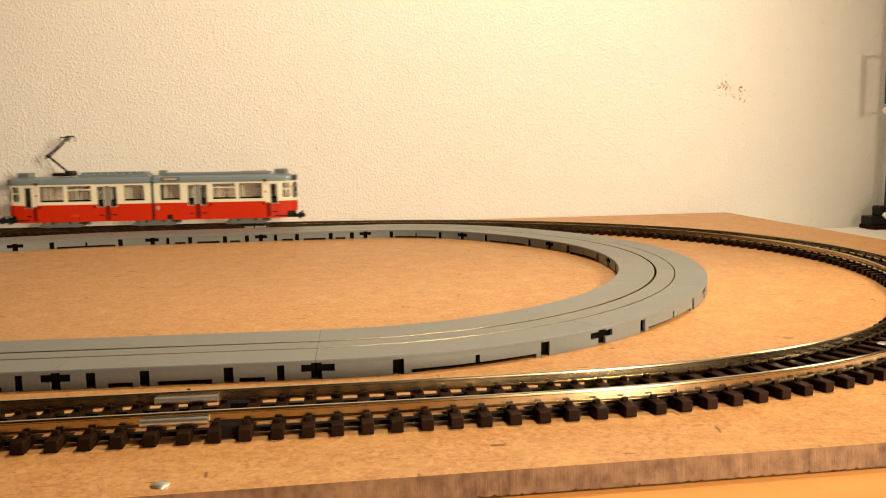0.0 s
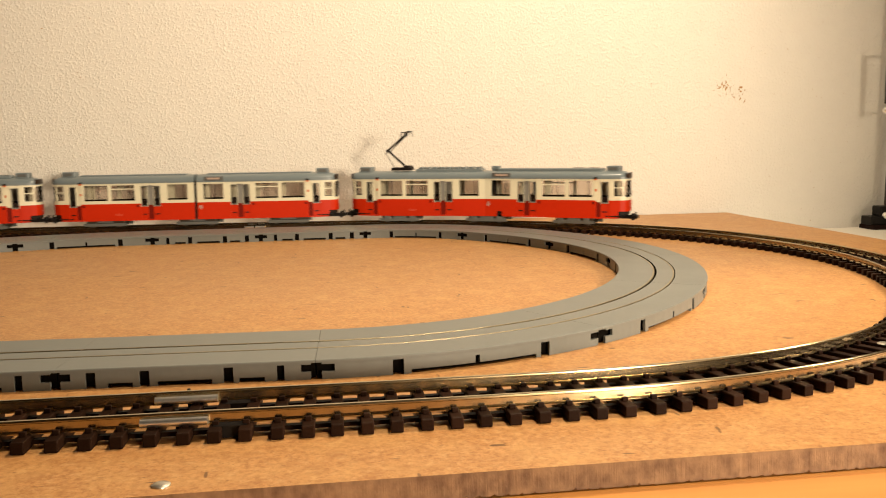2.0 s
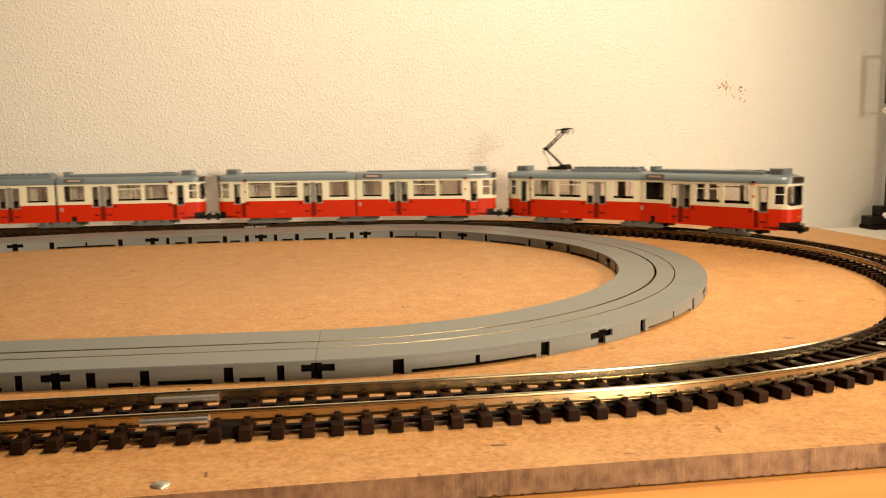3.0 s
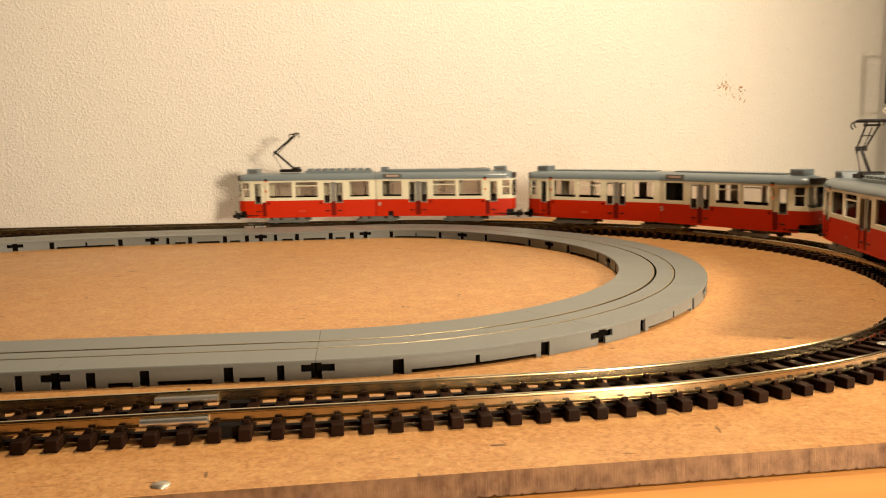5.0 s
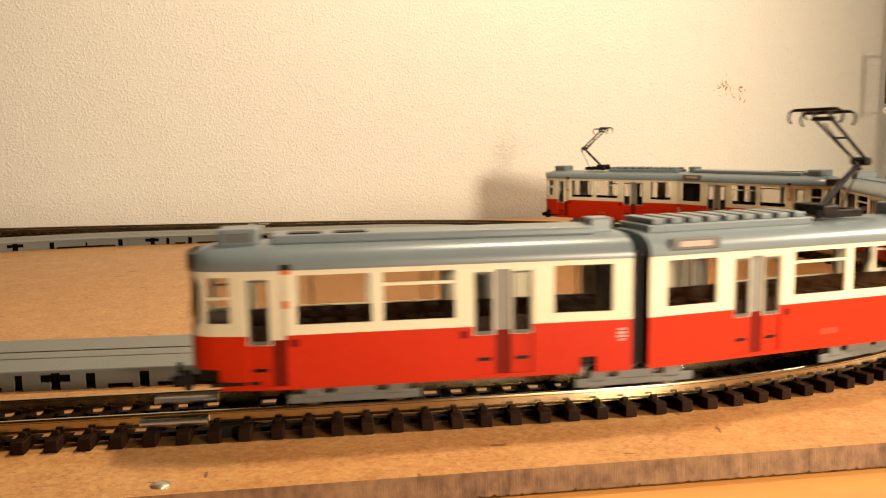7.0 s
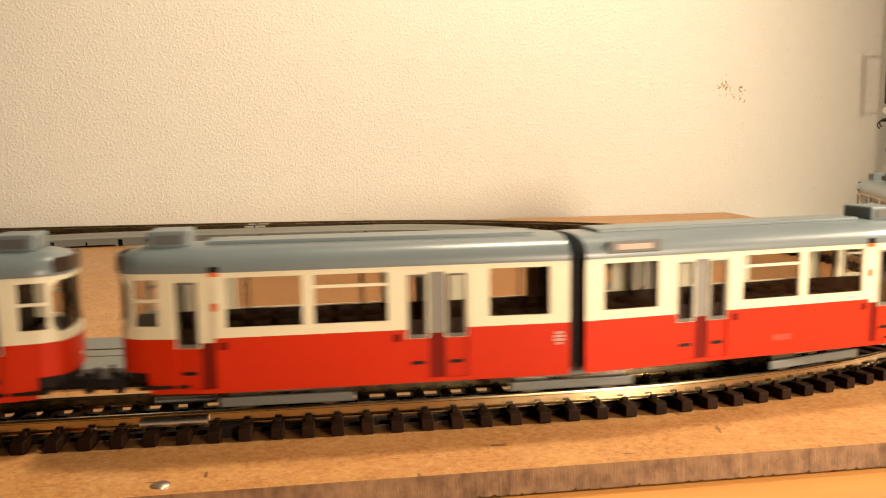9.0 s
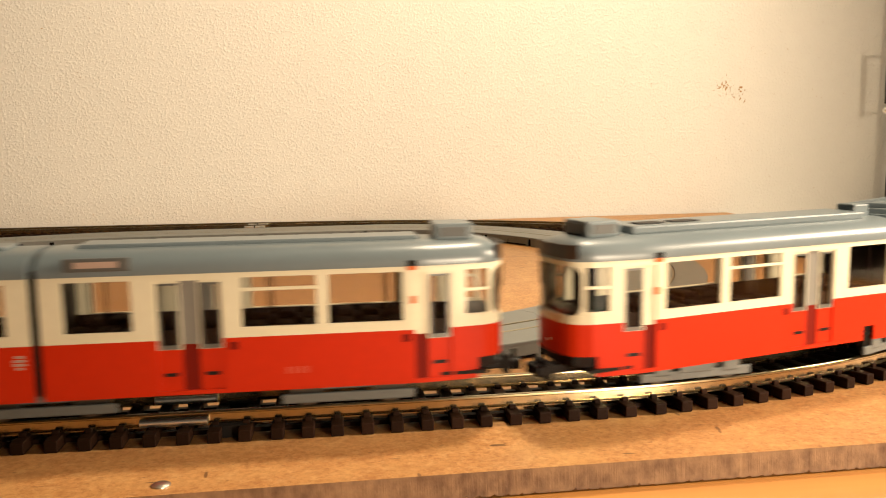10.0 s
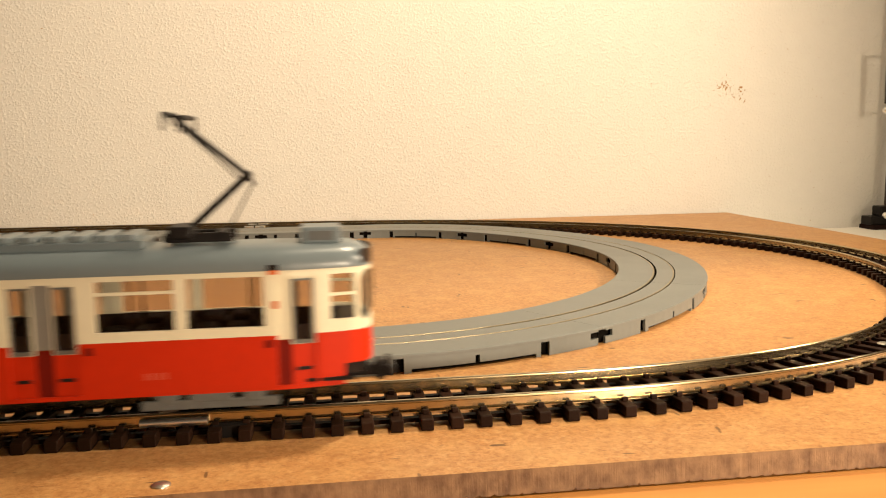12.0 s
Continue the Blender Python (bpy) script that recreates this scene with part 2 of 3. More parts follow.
def build_setting():
    slab("wall_north", (-1.6, 0.361, -0.75), (1.6, 0.47, 1.6), WALL, "white wall with a stippled plaster texture and brown specks", "wall")
    slab("wall_east", (1.6, -1.9, -0.75), (1.7, 0.47, 1.6), PLAIN, "unseen room wall, coloured dark to cut bounced light", "wall")
    slab("wall_west", (-1.7, -1.9, -0.75), (-1.6, 0.47, 1.6), PLAIN, "unseen room wall, coloured dark to cut bounced light", "wall")
    slab("wall_south", (-1.7, -2.0, -0.75), (1.7, -1.9, 1.6), PLAIN, "unseen room wall, coloured dark to cut bounced light", "wall")
    slab("floor", (-1.7, -2.0, -0.80), (1.7, 0.47, -0.75), PINE, "plain wooden floor", "floor")
    slab("ceiling", (-1.7, -2.0, 1.6), (1.7, 0.47, 1.7), PLAIN, "unseen room ceiling, coloured dark to cut bounced light", "ceiling")
    slab("window_sill", (0.392, -0.30, -0.040), (1.10, 0.360, -0.018), SILL, "white painted ledge beside the table along the wall", "ledge", bevel=2 * MM)


def build_table():
    table = new("table")
    tagged(table, "orange varnished pine table under the layout board", "table")
    part("tabletop", block(bmesh.new(), (-0.75, -0.50, -0.034), (0.380, 0.360, -0.006), 2 * MM), PINE, table)
    for x in (-0.70, 0.31):
        for y in (-0.45, 0.30):
            part("leg", block(bmesh.new(), (x, y, -0.75), (x + 0.06, y + 0.06, -0.034), 2 * MM), PINE, table)


def build_board():
    """Hardboard sheet with a sawn, ragged lower edge."""
    x0, x1, y0, y1 = -0.69, 0.3855, -0.2005, 0.3535
    bm = bmesh.new()
    rng = random.Random(4)
    n = 3600
    front_top, front_low = [], []
    for i in range(n + 1):
        x = x0 + (x1 - x0) * i / n
        front_top.append(bm.verts.new((x, y0 + rng.uniform(-0.015, 0.015) * MM, 0)))
        # torn fibres between the saw's teeth
        tooth = max(0.0, math.sin(x / (2.9 * MM) * 2 * math.pi + 0.9 * math.sin(x * 61))) ** 3
        front_low.append(bm.verts.new((x, y0 + rng.uniform(-0.01, 0.03) * MM, -5.7 * MM + (0.75 * tooth * rng.uniform(0.3, 1.0) + abs(rng.gauss(0, 0.10))) * MM)))
    back_top = [bm.verts.new((x, y1, 0)) for x in (x0, x1)]
    back_low = [bm.verts.new((x, y1, -5.9 * MM)) for x in (x0, x1)]
    bm.faces.new(front_top + [back_top[1], back_top[0]])
    bm.faces.new(front_low + [back_low[1], back_low[0]]).material_index = 1
    for i in range(n):
        bm.faces.new((front_top[i], front_top[i + 1], front_low[i + 1], front_low[i])).material_index = 1
    for a, b, c, e in ((front_top[-1], back_top[1], back_low[1], front_low[-1]), (back_top[1], back_top[0], back_low[0], back_low[1]), (back_top[0], front_top[0], front_low[0], back_low[0])):
        bm.faces.new((a, b, c, e)).material_index = 1
    tagged(part("layout_board", bm, [BOARD, BOARD_EDGE]), "smooth brown hardboard sheet with rough sawn edge on the table", "board")


def build_nail():
    bm = bmesh.new()
    rings = []
    for r, z in ((2.0, 0.0), (1.95, 0.25), (1.4, 0.5), (0.7, 0.6)):
        rings.append([bm.verts.new((r * MM * math.cos(a), r * MM * math.sin(a), z * MM)) for a in np.linspace(0, 2 * math.pi, 20, endpoint=False)])
    for a, b in zip(rings, rings[1:]):
        for i in range(20):
            bm.faces.new((a[i], a[(i + 1) % 20], b[(i + 1) % 20], b[i]))
    bm.faces.new(rings[-1])
    bm.faces.new(rings[0][::-1])
    me = mesh_of("nail_head", bm, NAILHEAD, smooth=True)
    for x, y, z, label in ((-0.0157, -0.1956, 0.0, "flat round metal nail head in the hardboard"),
                           (0.0873, -0.1497, 0.0, "flat round metal nail head between two sleepers"),
                           (0.1948, -0.1285, 2.95 * MM, "flat round metal nail head between the rails")):
        ob = part("nail_head", me, None)
        ob.location = (x, y, z)
        tagged(ob, label, "nail", group="nails in the layout")


# ---- outer track ----
def rail_profile(o):
    """Flat-bottomed rail, 3.2 mm high, about the offset o."""
    z0 = RAILTOP - 3.2 * MM
    half = [(1.1, 0.0), (1.1, 0.28), (0.38, 0.75), (0.30, 2.30), (0.48, 2.50), (0.48, 3.05), (0.36, 3.2)]
    return [(o + x * MM, z0 + z * MM) for x, z in half] + [(o - x * MM, z0 + z * MM) for x, z in reversed(half)]


def build_track():
    track = new("railway_track")
    tagged(track, "model railway track with bright metal rails on dark brown plastic sleepers", "track")
    for o in (-8.7 * MM, 8.7 * MM):
        part("rail", sweep(bmesh.new(), TRACK, 0, TRACK.length, rail_profile(o), caps=False), RAIL, track, smooth=True)
    # the plastic strips that join the sleepers under each rail
    for o in (-8.7 * MM, 8.7 * MM):
        part("web_strip", sweep(bmesh.new(), TRACK, 0, TRACK.length, [(o - 0.9 * MM, 0.6 * MM), (o + 0.9 * MM, 0.6 * MM), (o + 0.9 * MM, 1.7 * MM), (o - 0.9 * MM, 1.7 * MM)], caps=False), SLEEPER, track)
    bm = bmesh.new()
    block(bm, (-1.55 * MM, -14.8 * MM, 0), (1.55 * MM, 14.8 * MM, 2.95 * MM), 0.3 * MM)
    for o in (-8.7, 8.7):
        for e in (-1.75, 1.75):
            block(bm, (-0.8 * MM, (o + e - 0.55) * MM, 2.85 * MM), (0.8 * MM, (o + e + 0.55) * MM, 4.1 * MM), 0.2 * MM)
    me = mesh_of("sleeper", bm, SLEEPER)
    rng = random.Random(7)
    n = int(TRACK.length / (7.2 * MM))
    for i in range(n):
        s = TRACK.length * i / n + rng.uniform(-0.25, 0.25) * MM
        ob = new("sleeper", me)
        ob.parent = track
        p, w = TRACK.at(s), TRACK.way(s)
        ob.matrix_basis = pose(p.x, p.y, 0, 0, 0, math.degrees(math.atan2(w.y, w.x)) + rng.uniform(-0.6, 0.6))
    # folded metal joiners over the rail ends, near side and far side
    for s in (nearest(TRACK, (-0.0180, -0.163)), nearest(TRACK, (-0.0327, 0.3128))):
        for o in (-8.7 * MM, 8.7 * MM):
            z0 = RAILTOP - 2.7 * MM
            prof = [(0.5 + 1.0 + 1.0 * math.cos(a), 0.75 + 1.0 * math.sin(a)) for a in np.linspace(-2.7, 2.7, 13)]
            prof = prof + [(-x, z) for x, z in reversed(prof)]
            part("rail_joiner", sweep(bmesh.new(), TRACK, s - 7.8 * MM, s + 7.8 * MM, [(o + x * MM, z0 + z * MM) for x, z in prof]), JOINER, track, "bright folded steel rail joiner", smooth=True)
            # the black feeder clip under the rail's end, and its contact pin
            part("feeder_clip", sweep(bmesh.new(), TRACK, s + 9.0 * MM, s + 17 * MM, [(o - 2.3 * MM, 0.1 * MM), (o + 2.6 * MM, 0.1 * MM), (o + 2.6 * MM, 3.0 * MM), (o + 2.0 * MM, 3.5 * MM), (o - 1.8 * MM, 3.5 * MM), (o - 2.3 * MM, 3.0 * MM)]), BLACK, track, "black plastic feeder clip")
            q = TRACK.off(s, o - 2.6 * MM, 0)
            part("contact_pin", rod(bmesh.new(), (q.x, q.y, 0.5 * MM), (q.x, q.y, 6.0 * MM), 0.45 * MM, 8), BLACK, track, "thin black contact pin")


def nearest(line, xy):
    d = np.hypot(line.p[:, 0] - xy[0], line.p[:, 1] - xy[1])
    return float(line.s[int(np.argmin(d))])


# ---- grey road ring ----
HALF, HIGH = 20.37 * MM, 5.95 * MM
STRAIGHT_CUTS = [(0.122, 0.152, 0.0, 0.80), (0.20, 0.30, 0.0, 0.24), (0.322, 0.36, 0.0, 0.80), (0.405, 0.615, 0.0, 0.24), (0.645, 0.683, 0.0, 0.80), (0.71, 0.805, 0.0, 0.24), (0.85, 0.888, 0.0, 0.80)]
CURVE_CUTS = [(0.238, 0.272, 0.0, 0.80), (0.29, 0.495, 0.0, 0.22), (0.495, 0.51, 0.0, 0.62), (0.51, 0.715, 0.0, 0.22), (0.738, 0.772, 0.0, 0.80)]
END_CUTS = [(0.0, 0.056, 0.40, 0.78), (0.0, 0.018, 0.0, 0.88), (0.944, 1.0, 0.40, 0.78), (0.982, 1.0, 0.0, 0.88)]


def pierced_wall(bm, line, s0, s1, o, thick, cuts):
    """An upright side with openings through it, of some thickness inward from the offset o."""
    us = sorted({0.0, 1.0, *[u for c in cuts for u in c[:2]], *[i / 12 for i in range(13)]})
    zs = sorted({0.0, 1.0, *[z for c in cuts for z in c[2:]]})
    solid = {}
    for i in range(len(us) - 1):
        for j in range(len(zs) - 1):
            u, z = (us[i] + us[i + 1]) / 2, (zs[j] + zs[j + 1]) / 2
            solid[i, j] = not any(a < u < b and c < z < d for a, b, c, d in cuts)
    inner = o - math.copysign(thick, o)
    grid = {}

    def vert(i, j, k):
        if (i, j, k) not in grid:
            grid[i, j, k] = bm.verts.new(line.off(s0 + (s1 - s0) * us[i], (o, inner)[k], zs[j] * (HIGH - 0.1 * MM)))
        return grid[i, j, k]

    for (i, j), on in solid.items():
        if not on:
            continue
        for k in (0, 1):
            bm.faces.new([vert(a, b, k) for a, b in ((i, j), (i + 1, j), (i + 1, j + 1), (i, j + 1))])
        for di, dj, a, b in ((-1, 0, (i, j), (i, j + 1)), (1, 0, (i + 1, j), (i + 1, j + 1)), (0, -1, (i, j), (i + 1, j)), (0, 1, (i, j + 1), (i + 1, j + 1))):
            if not solid.get((i + di, j + dj), False):
                bm.faces.new((vert(*a, 0), vert(*b, 0), vert(*b, 1), vert(*a, 1)))


def road_piece(road, s0, s1, curved):
    gap = 0.06 * MM
    s0, s1 = s0 + gap, s1 - gap
    g1, g2, w, deep = 3.17 * MM, -5.63 * MM, 0.72 * MM, 0.60 * MM
    top, under = HIGH, HIGH - 0.8 * MM
    # the deck from the inner edge (right of the clockwise way) to the outer, with two flangeway grooves
    prof = [(-HALF, under), (-HALF, top - 0.2 * MM), (-HALF + 0.2 * MM, top)]
    for g, k in ((g2, 0.62), (g1, 1.0)):
        prof += [(g - w * k, top), (g - w * k, top - deep), (g + w * k, top - deep), (g + w * k, top)]
    prof += [(HALF - 0.2 * MM, top), (HALF, top - 0.2 * MM), (HALF, under)]
    piece = part("road_piece", sweep(bmesh.new(), ROAD, s0, s1, prof, step=5 * MM), ROADGREY, road)
    for o in (-HALF + 0.25 * MM, HALF - 0.25 * MM):
        bm = bmesh.new()
        pierced_wall(bm, ROAD, s0, s1, o, 1.0 * MM, (CURVE_CUTS if curved else STRAIGHT_CUTS) + END_CUTS)
        part("side_wall", bm, ROADGREY, piece)
    # black fill in place of the shade seen through the side slots
    shade_fill = [(-HALF + 2.2 * MM, 0.15 * MM), (HALF - 2.2 * MM, 0.15 * MM), (HALF - 2.2 * MM, under - 0.1 * MM), (-HALF + 2.2 * MM, under - 0.1 * MM)]
    part("shade_fill", sweep(bmesh.new(), ROAD, s0 + 0.1 * MM, s1 - 0.1 * MM, shade_fill, step=8 * MM), SHADE, piece, "black fill that stands in for shade in the hollow underside")
    for g, k in ((g1, 1.0), (g2, 0.62)):
        # black liner that puts the groove's shade into its colour
        bed = [(g + x * k * MM, top + z * MM) for x, z in ((-0.71, -0.58), (0.71, -0.58), (0.71, -0.03), (0.64, -0.03), (0.64, -0.45), (-0.64, -0.45), (-0.64, -0.03), (-0.71, -0.03))]
        part("groove_shade", sweep(bmesh.new(), ROAD, s0, s1, bed, step=5 * MM), SHADE, piece, "black liner that stands in for shade in the groove")
        rail = [(g + (x - 0.74 + 0.74 * k) * MM, top + z * MM) for x, z in ((0.30, -0.44), (1.08, -0.44), (1.08, 0.03), (1.02, 0.09), (0.42, 0.09), (0.30, 0.02))]
        part("groove_rail", sweep(bmesh.new(), ROAD, s0, s1, rail, step=5 * MM), GROOVERAIL, piece, "bright thin metal rail sunk in the groove")


def build_road():
    road = new("tram_road_ring")
    tagged(road, "raised grey plastic street track ring with two grooves", "road track")
    s = 0.0
    cuts = [(s, s + LL, True), (s + LL, s + 2 * LL, True)]
    s = 2 * LL
    for n, ln, c in ((2, LS, False), (6, LP, True), (3, LS, False)):
        for _ in range(n):
            cuts.append((s, s + ln, c))
            s += ln
    rest = ROAD.length - s
    m = max(2, round(rest / 0.10))
    cuts += [(s + rest * i / m, s + rest * (i + 1) / m, True) for i in range(m)]
    for a, b, c in cuts:
        road_piece(road, a, b, c)


# ---- trams ----
NOSE = [(1.2, 12.8), (87.0, 12.8), (91.0, 12.65), (99.0, 11.6), (105.0, 10.5), (108.2, 9.0), (109.6, 7.4), (110.4, 5.0), (110.7, 2.5)]
LX = 0.982
OUTLINE = [Vector((x * LX, y)) for x, y in NOSE + [(110.8, 0.0)] + [(x, -y) for x, y in reversed(NOSE)]]
RUN = np.concatenate([[0], np.cumsum([(b - a).length for a, b in zip(OUTLINE, OUTLINE[1:])])])
FULL = float(RUN[-1])
SKIRT, BELT, GUTTER, CROWN = 5.3, 18.4, 33.8, 39.4


def rim(p, inset=0.0):
    """The point p millimetres along the body's outline, moved inward."""
    p = min(max(p, 0.0), FULL)
    x = float(np.interp(p, RUN, [v.x for v in OUTLINE]))
    y = float(np.interp(p, RUN, [v.y for v in OUTLINE]))
    q0, q1 = max(p - 1.2, 0), min(p + 1.2, FULL)
    dx = float(np.interp(q1, RUN, [v.x for v in OUTLINE]) - np.interp(q0, RUN, [v.x for v in OUTLINE]))
    dy = float(np.interp(q1, RUN, [v.y for v in OUTLINE]) - np.interp(q0, RUN, [v.y for v in OUTLINE]))
    d = math.hypot(dx, dy) or 1.0
    return x + dy / d * inset, y - dx / d * inset


def along(u, side):
    """Where on the outline the side (+1, -1) stands u from the joint of the car."""
    xs = [v.x for v in OUTLINE[:10]]
    p = float(np.interp(u * LX, xs, RUN[:10]))
    return p if side > 0 else FULL - p


def shell(bm, z0, z1, cuts, thick=0.8, out=0.0, p0=0.0, p1=FULL, mat=0):
    """A stretch of the body's wall between two heights with openings cut through it."""
    ps = sorted({p0, p1, *[float(r) for r in RUN if p0 < r < p1], *[p for c in cuts for p in c[:2] if p0 < p < p1]})
    zs = sorted({z0, z1, *[z for c in cuts for z in c[2:] if z0 < z < z1]})
    grid, solid = {}, {}
    for i in range(len(ps) - 1):
        for j in range(len(zs) - 1):
            p, z = (ps[i] + ps[i + 1]) / 2, (zs[j] + zs[j + 1]) / 2
            solid[i, j] = not any(a < p < b and c < z < d for a, b, c, d in cuts)

    def vert(i, j, k):
        if (i, j, k) not in grid:
            x, y = rim(ps[i], (-out, thick - out)[k])
            grid[i, j, k] = bm.verts.new((x * MM, y * MM, zs[j] * MM))
        return grid[i, j, k]

    for (i, j), on in solid.items():
        if not on:
            continue
        for k in (0, 1):
            bm.faces.new([vert(a, b, k) for a, b in ((i, j), (i + 1, j), (i + 1, j + 1), (i, j + 1))]).material_index = mat
        for di, dj, a, b in ((-1, 0, (i, j), (i, j + 1)), (1, 0, (i + 1, j), (i + 1, j + 1)), (0, -1, (i, j), (i + 1, j)), (0, 1, (i, j + 1), (i + 1, j + 1))):
            if not solid.get((i + di, j + dj), False):
                bm.faces.new((vert(*a, 0), vert(*b, 0), vert(*b, 1), vert(*a, 1))).material_index = mat
    return bm


# openings: from, to (from the joint of the car), low, high
WINDOWS = [(6.3, 21.6, 20.7, 32.5), (46.6, 64.2, 20.7, 32.5), (67.0, 84.8, 20.7, 32.5), (100.6, 106.4, 21.4, 32.3)]
LEAVES = [(27.0, 32.6), (36.6, 42.2), (91.0, 96.8)]
POSTS = [(32.6, 36.6), (87.6, 91.0)]
DOORWAYS = [(27.0, 42.2), (87.6, 96.8)]
SHIELD = (FULL / 2 - 10.4, FULL / 2 + 10.4, 20.4, 32.6)


def both(rects):
    out = []
    for a, b, c, d in rects:
        for side in (1, -1):
            p, q = sorted((along(a, side), along(b, side)))
            out.append((p, q, c, d))
    return out


def roof_mesh():
    """A roof that rounds off from the gutter to the crown, also over the nose."""
    bm = bmesh.new()
    ps = sorted({*[float(r) for r in RUN], *np.linspace(0, FULL, 40)})
    rings = []
    for inset, z in ((0.5, 33.7), (-0.25, 33.75), (-0.3, 34.5), (0.0, 35.8), (0.9, 37.2), (2.6, 38.3), (5.2, 39.0), (8.5, CROWN)):
        ring = []
        for p in ps:
            x, y = rim(p, inset)
            x = min(x, 108.8 - max(0, z - 36.6) * 0.9)
            ring.append(bm.verts.new((x * MM, y * MM, z * MM)))
        rings.append(ring)
    for a, b in zip(rings, rings[1:]):
        for i in range(len(ps) - 1):
            bm.faces.new((a[i], a[i + 1], b[i + 1], b[i]))
    for ring in (rings[0], rings[-1]):
        n = len(ring)
        for i in range(n // 2):
            q = [ring[i], ring[i + 1], ring[n - 2 - i], ring[n - 1 - i]]
            if len(set(q)) > 2:
                bm.faces.new(list(dict.fromkeys(q)))
    edge = [r[0] for r in rings] + [r[-1] for r in reversed(rings)]
    bm.faces.new(edge)
    return mesh_of("roof", bm, ROOF, smooth=True)


def tram_meshes():
    kit = {}
    kit["upper_body"] = mesh_of("upper_body", shell(bmesh.new(), BELT, GUTTER, both(WINDOWS) + both([(a, b, 0, 32.2) for a, b in DOORWAYS]) + [SHIELD]), CREAM)
    kit["lower_body"] = mesh_of("lower_body", shell(bmesh.new(), SKIRT, BELT - 0.02, both([(a, b, 6.3, 40) for a, b in DOORWAYS]) + [(along(103.6, 1), along(103.6, -1), 0, 10.4)]), RED)
    # a motor car has a step cut into the skirt beside the joint
    kit["lower_body", "notched"] = mesh_of("lower_body", shell(bmesh.new(), SKIRT, BELT - 0.02, both([(a, b, 6.3, 40) for a, b in DOORWAYS] + [(10.6, 14.8, 0, 9.4)]) + [(along(103.6, 1), along(103.6, -1), 0, 10.4)]), RED)
    kit["roof"] = roof_mesh()
    # panes, their cream bars, and rubber seals
    for i, (a, b, c, d) in enumerate(WINDOWS):
        for side in (1, -1):
            p, q = sorted((along(a, side), along(b, side)))
            kit["window", i, side] = mesh_of("window", shell(bmesh.new(), c - 0.3, d + 0.3, [], 0.25, -0.35, p - 0.3, q + 0.3), GLASS)
            z = 29.6 if i in (1, 2) else 27.4
            if i in (1, 3):
                kit["window_bar", i, side] = mesh_of("window_bar", shell(bmesh.new(), z - 0.35, z + 0.35, [], 0.5, -0.1, p, q), CREAM)
    kit["windshield"] = mesh_of("windshield", shell(bmesh.new(), SHIELD[2] - 0.3, SHIELD[3] + 0.3, [], 0.25, -0.35, SHIELD[0] - 0.3, SHIELD[1] + 0.3), GLASS)
    # rounded cream fillets in the windscreen's corners, inside its opening
    p, q, c, d = SHIELD
    bm = bmesh.new()
    for pa, sp in ((p, 1), (q, -1)):
        for za, sz in ((c, 1), (d, -1)):
            r = 2.8
            loops = []
            for inset in (0.02, 0.6):
                arc = [(pa + sp * r * (1 - math.cos(a)), za + sz * r * (1 - math.sin(a))) for a in np.linspace(0, math.pi / 2, 7)]
                loops.append([bm.verts.new((*[v * MM for v in rim(u, inset)], z * MM)) for u, z in [(pa, za)] + arc])
            for i in range(1, 7):
                for lp in loops:
                    bm.faces.new((lp[0], lp[i], lp[i + 1]))
                bm.faces.new((loops[0][i], loops[0][i + 1], loops[1][i + 1], loops[1][i]))
    kit["corner_fillet"] = mesh_of("corner_fillet", bm, CREAM)
    kit["wiper"] = mesh_of("wiper", rod(rod(bmesh.new(), (109.0 * MM, 2 * MM, 21.5 * MM), (108.9 * MM, -4.5 * MM, 30 * MM), 0.16 * MM, 6), (108.9 * MM, -4.3 * MM, 27 * MM), (108.9 * MM, -4.9 * MM, 32.5 * MM), 0.2 * MM, 6), BLACK)
    # door leaves: red below, cream rail, tall grey-framed pane; handle slot
    for i, (a, b) in enumerate(LEAVES):
        for side in (1, -1):
            p, q = sorted((along(a, side), along(b, side)))
            bm = bmesh.new()
            hole = (p + 0.6, q - 0.6, 16.4, 31.4)
            shell(bm, 6.2, 16.0, [], 0.6, -0.45, p, q, 0)
            shell(bm, 16.0, 32.3, [hole], 0.6, -0.45, p, q, 1)
            kit["door", i, side] = mesh_of("door", bm, [RED, CREAM])
            kit["door_pane", i, side] = mesh_of("door_pane", shell(bmesh.new(), 16.3, 31.5, [], 0.25, -0.65, p + 0.5, q - 0.5), GLASS)
            kit["door_seal", i, side] = mesh_of("door_seal", shell(bmesh.new(), 16.1, 31.6, [(p + 0.85, q - 0.85, 17.0, 31.1)], 0.3, -0.32, p + 0.4, q - 0.4), DOORGREY)
            kit["door_handle", i, side] = mesh_of("door_handle", shell(bmesh.new(), 9.7, 10.5, [], 0.5, -0.2, p + 1.1, q - 1.1), BLACK)
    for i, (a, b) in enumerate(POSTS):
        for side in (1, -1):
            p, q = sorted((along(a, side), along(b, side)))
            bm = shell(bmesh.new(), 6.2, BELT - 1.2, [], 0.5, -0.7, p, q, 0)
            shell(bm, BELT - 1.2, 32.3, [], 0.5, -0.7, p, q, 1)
            kit["door_post", i, side] = mesh_of("door_post", bm, [SHADERED, CREAM if i else POSTGREY])
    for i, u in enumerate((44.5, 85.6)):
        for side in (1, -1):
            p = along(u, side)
            kit["vent", i, side] = mesh_of("vent", shell(bmesh.new(), 15.6, 17.4, [], 0.4, 0.12, p - 1.0, p + 1.0), SHADERED)
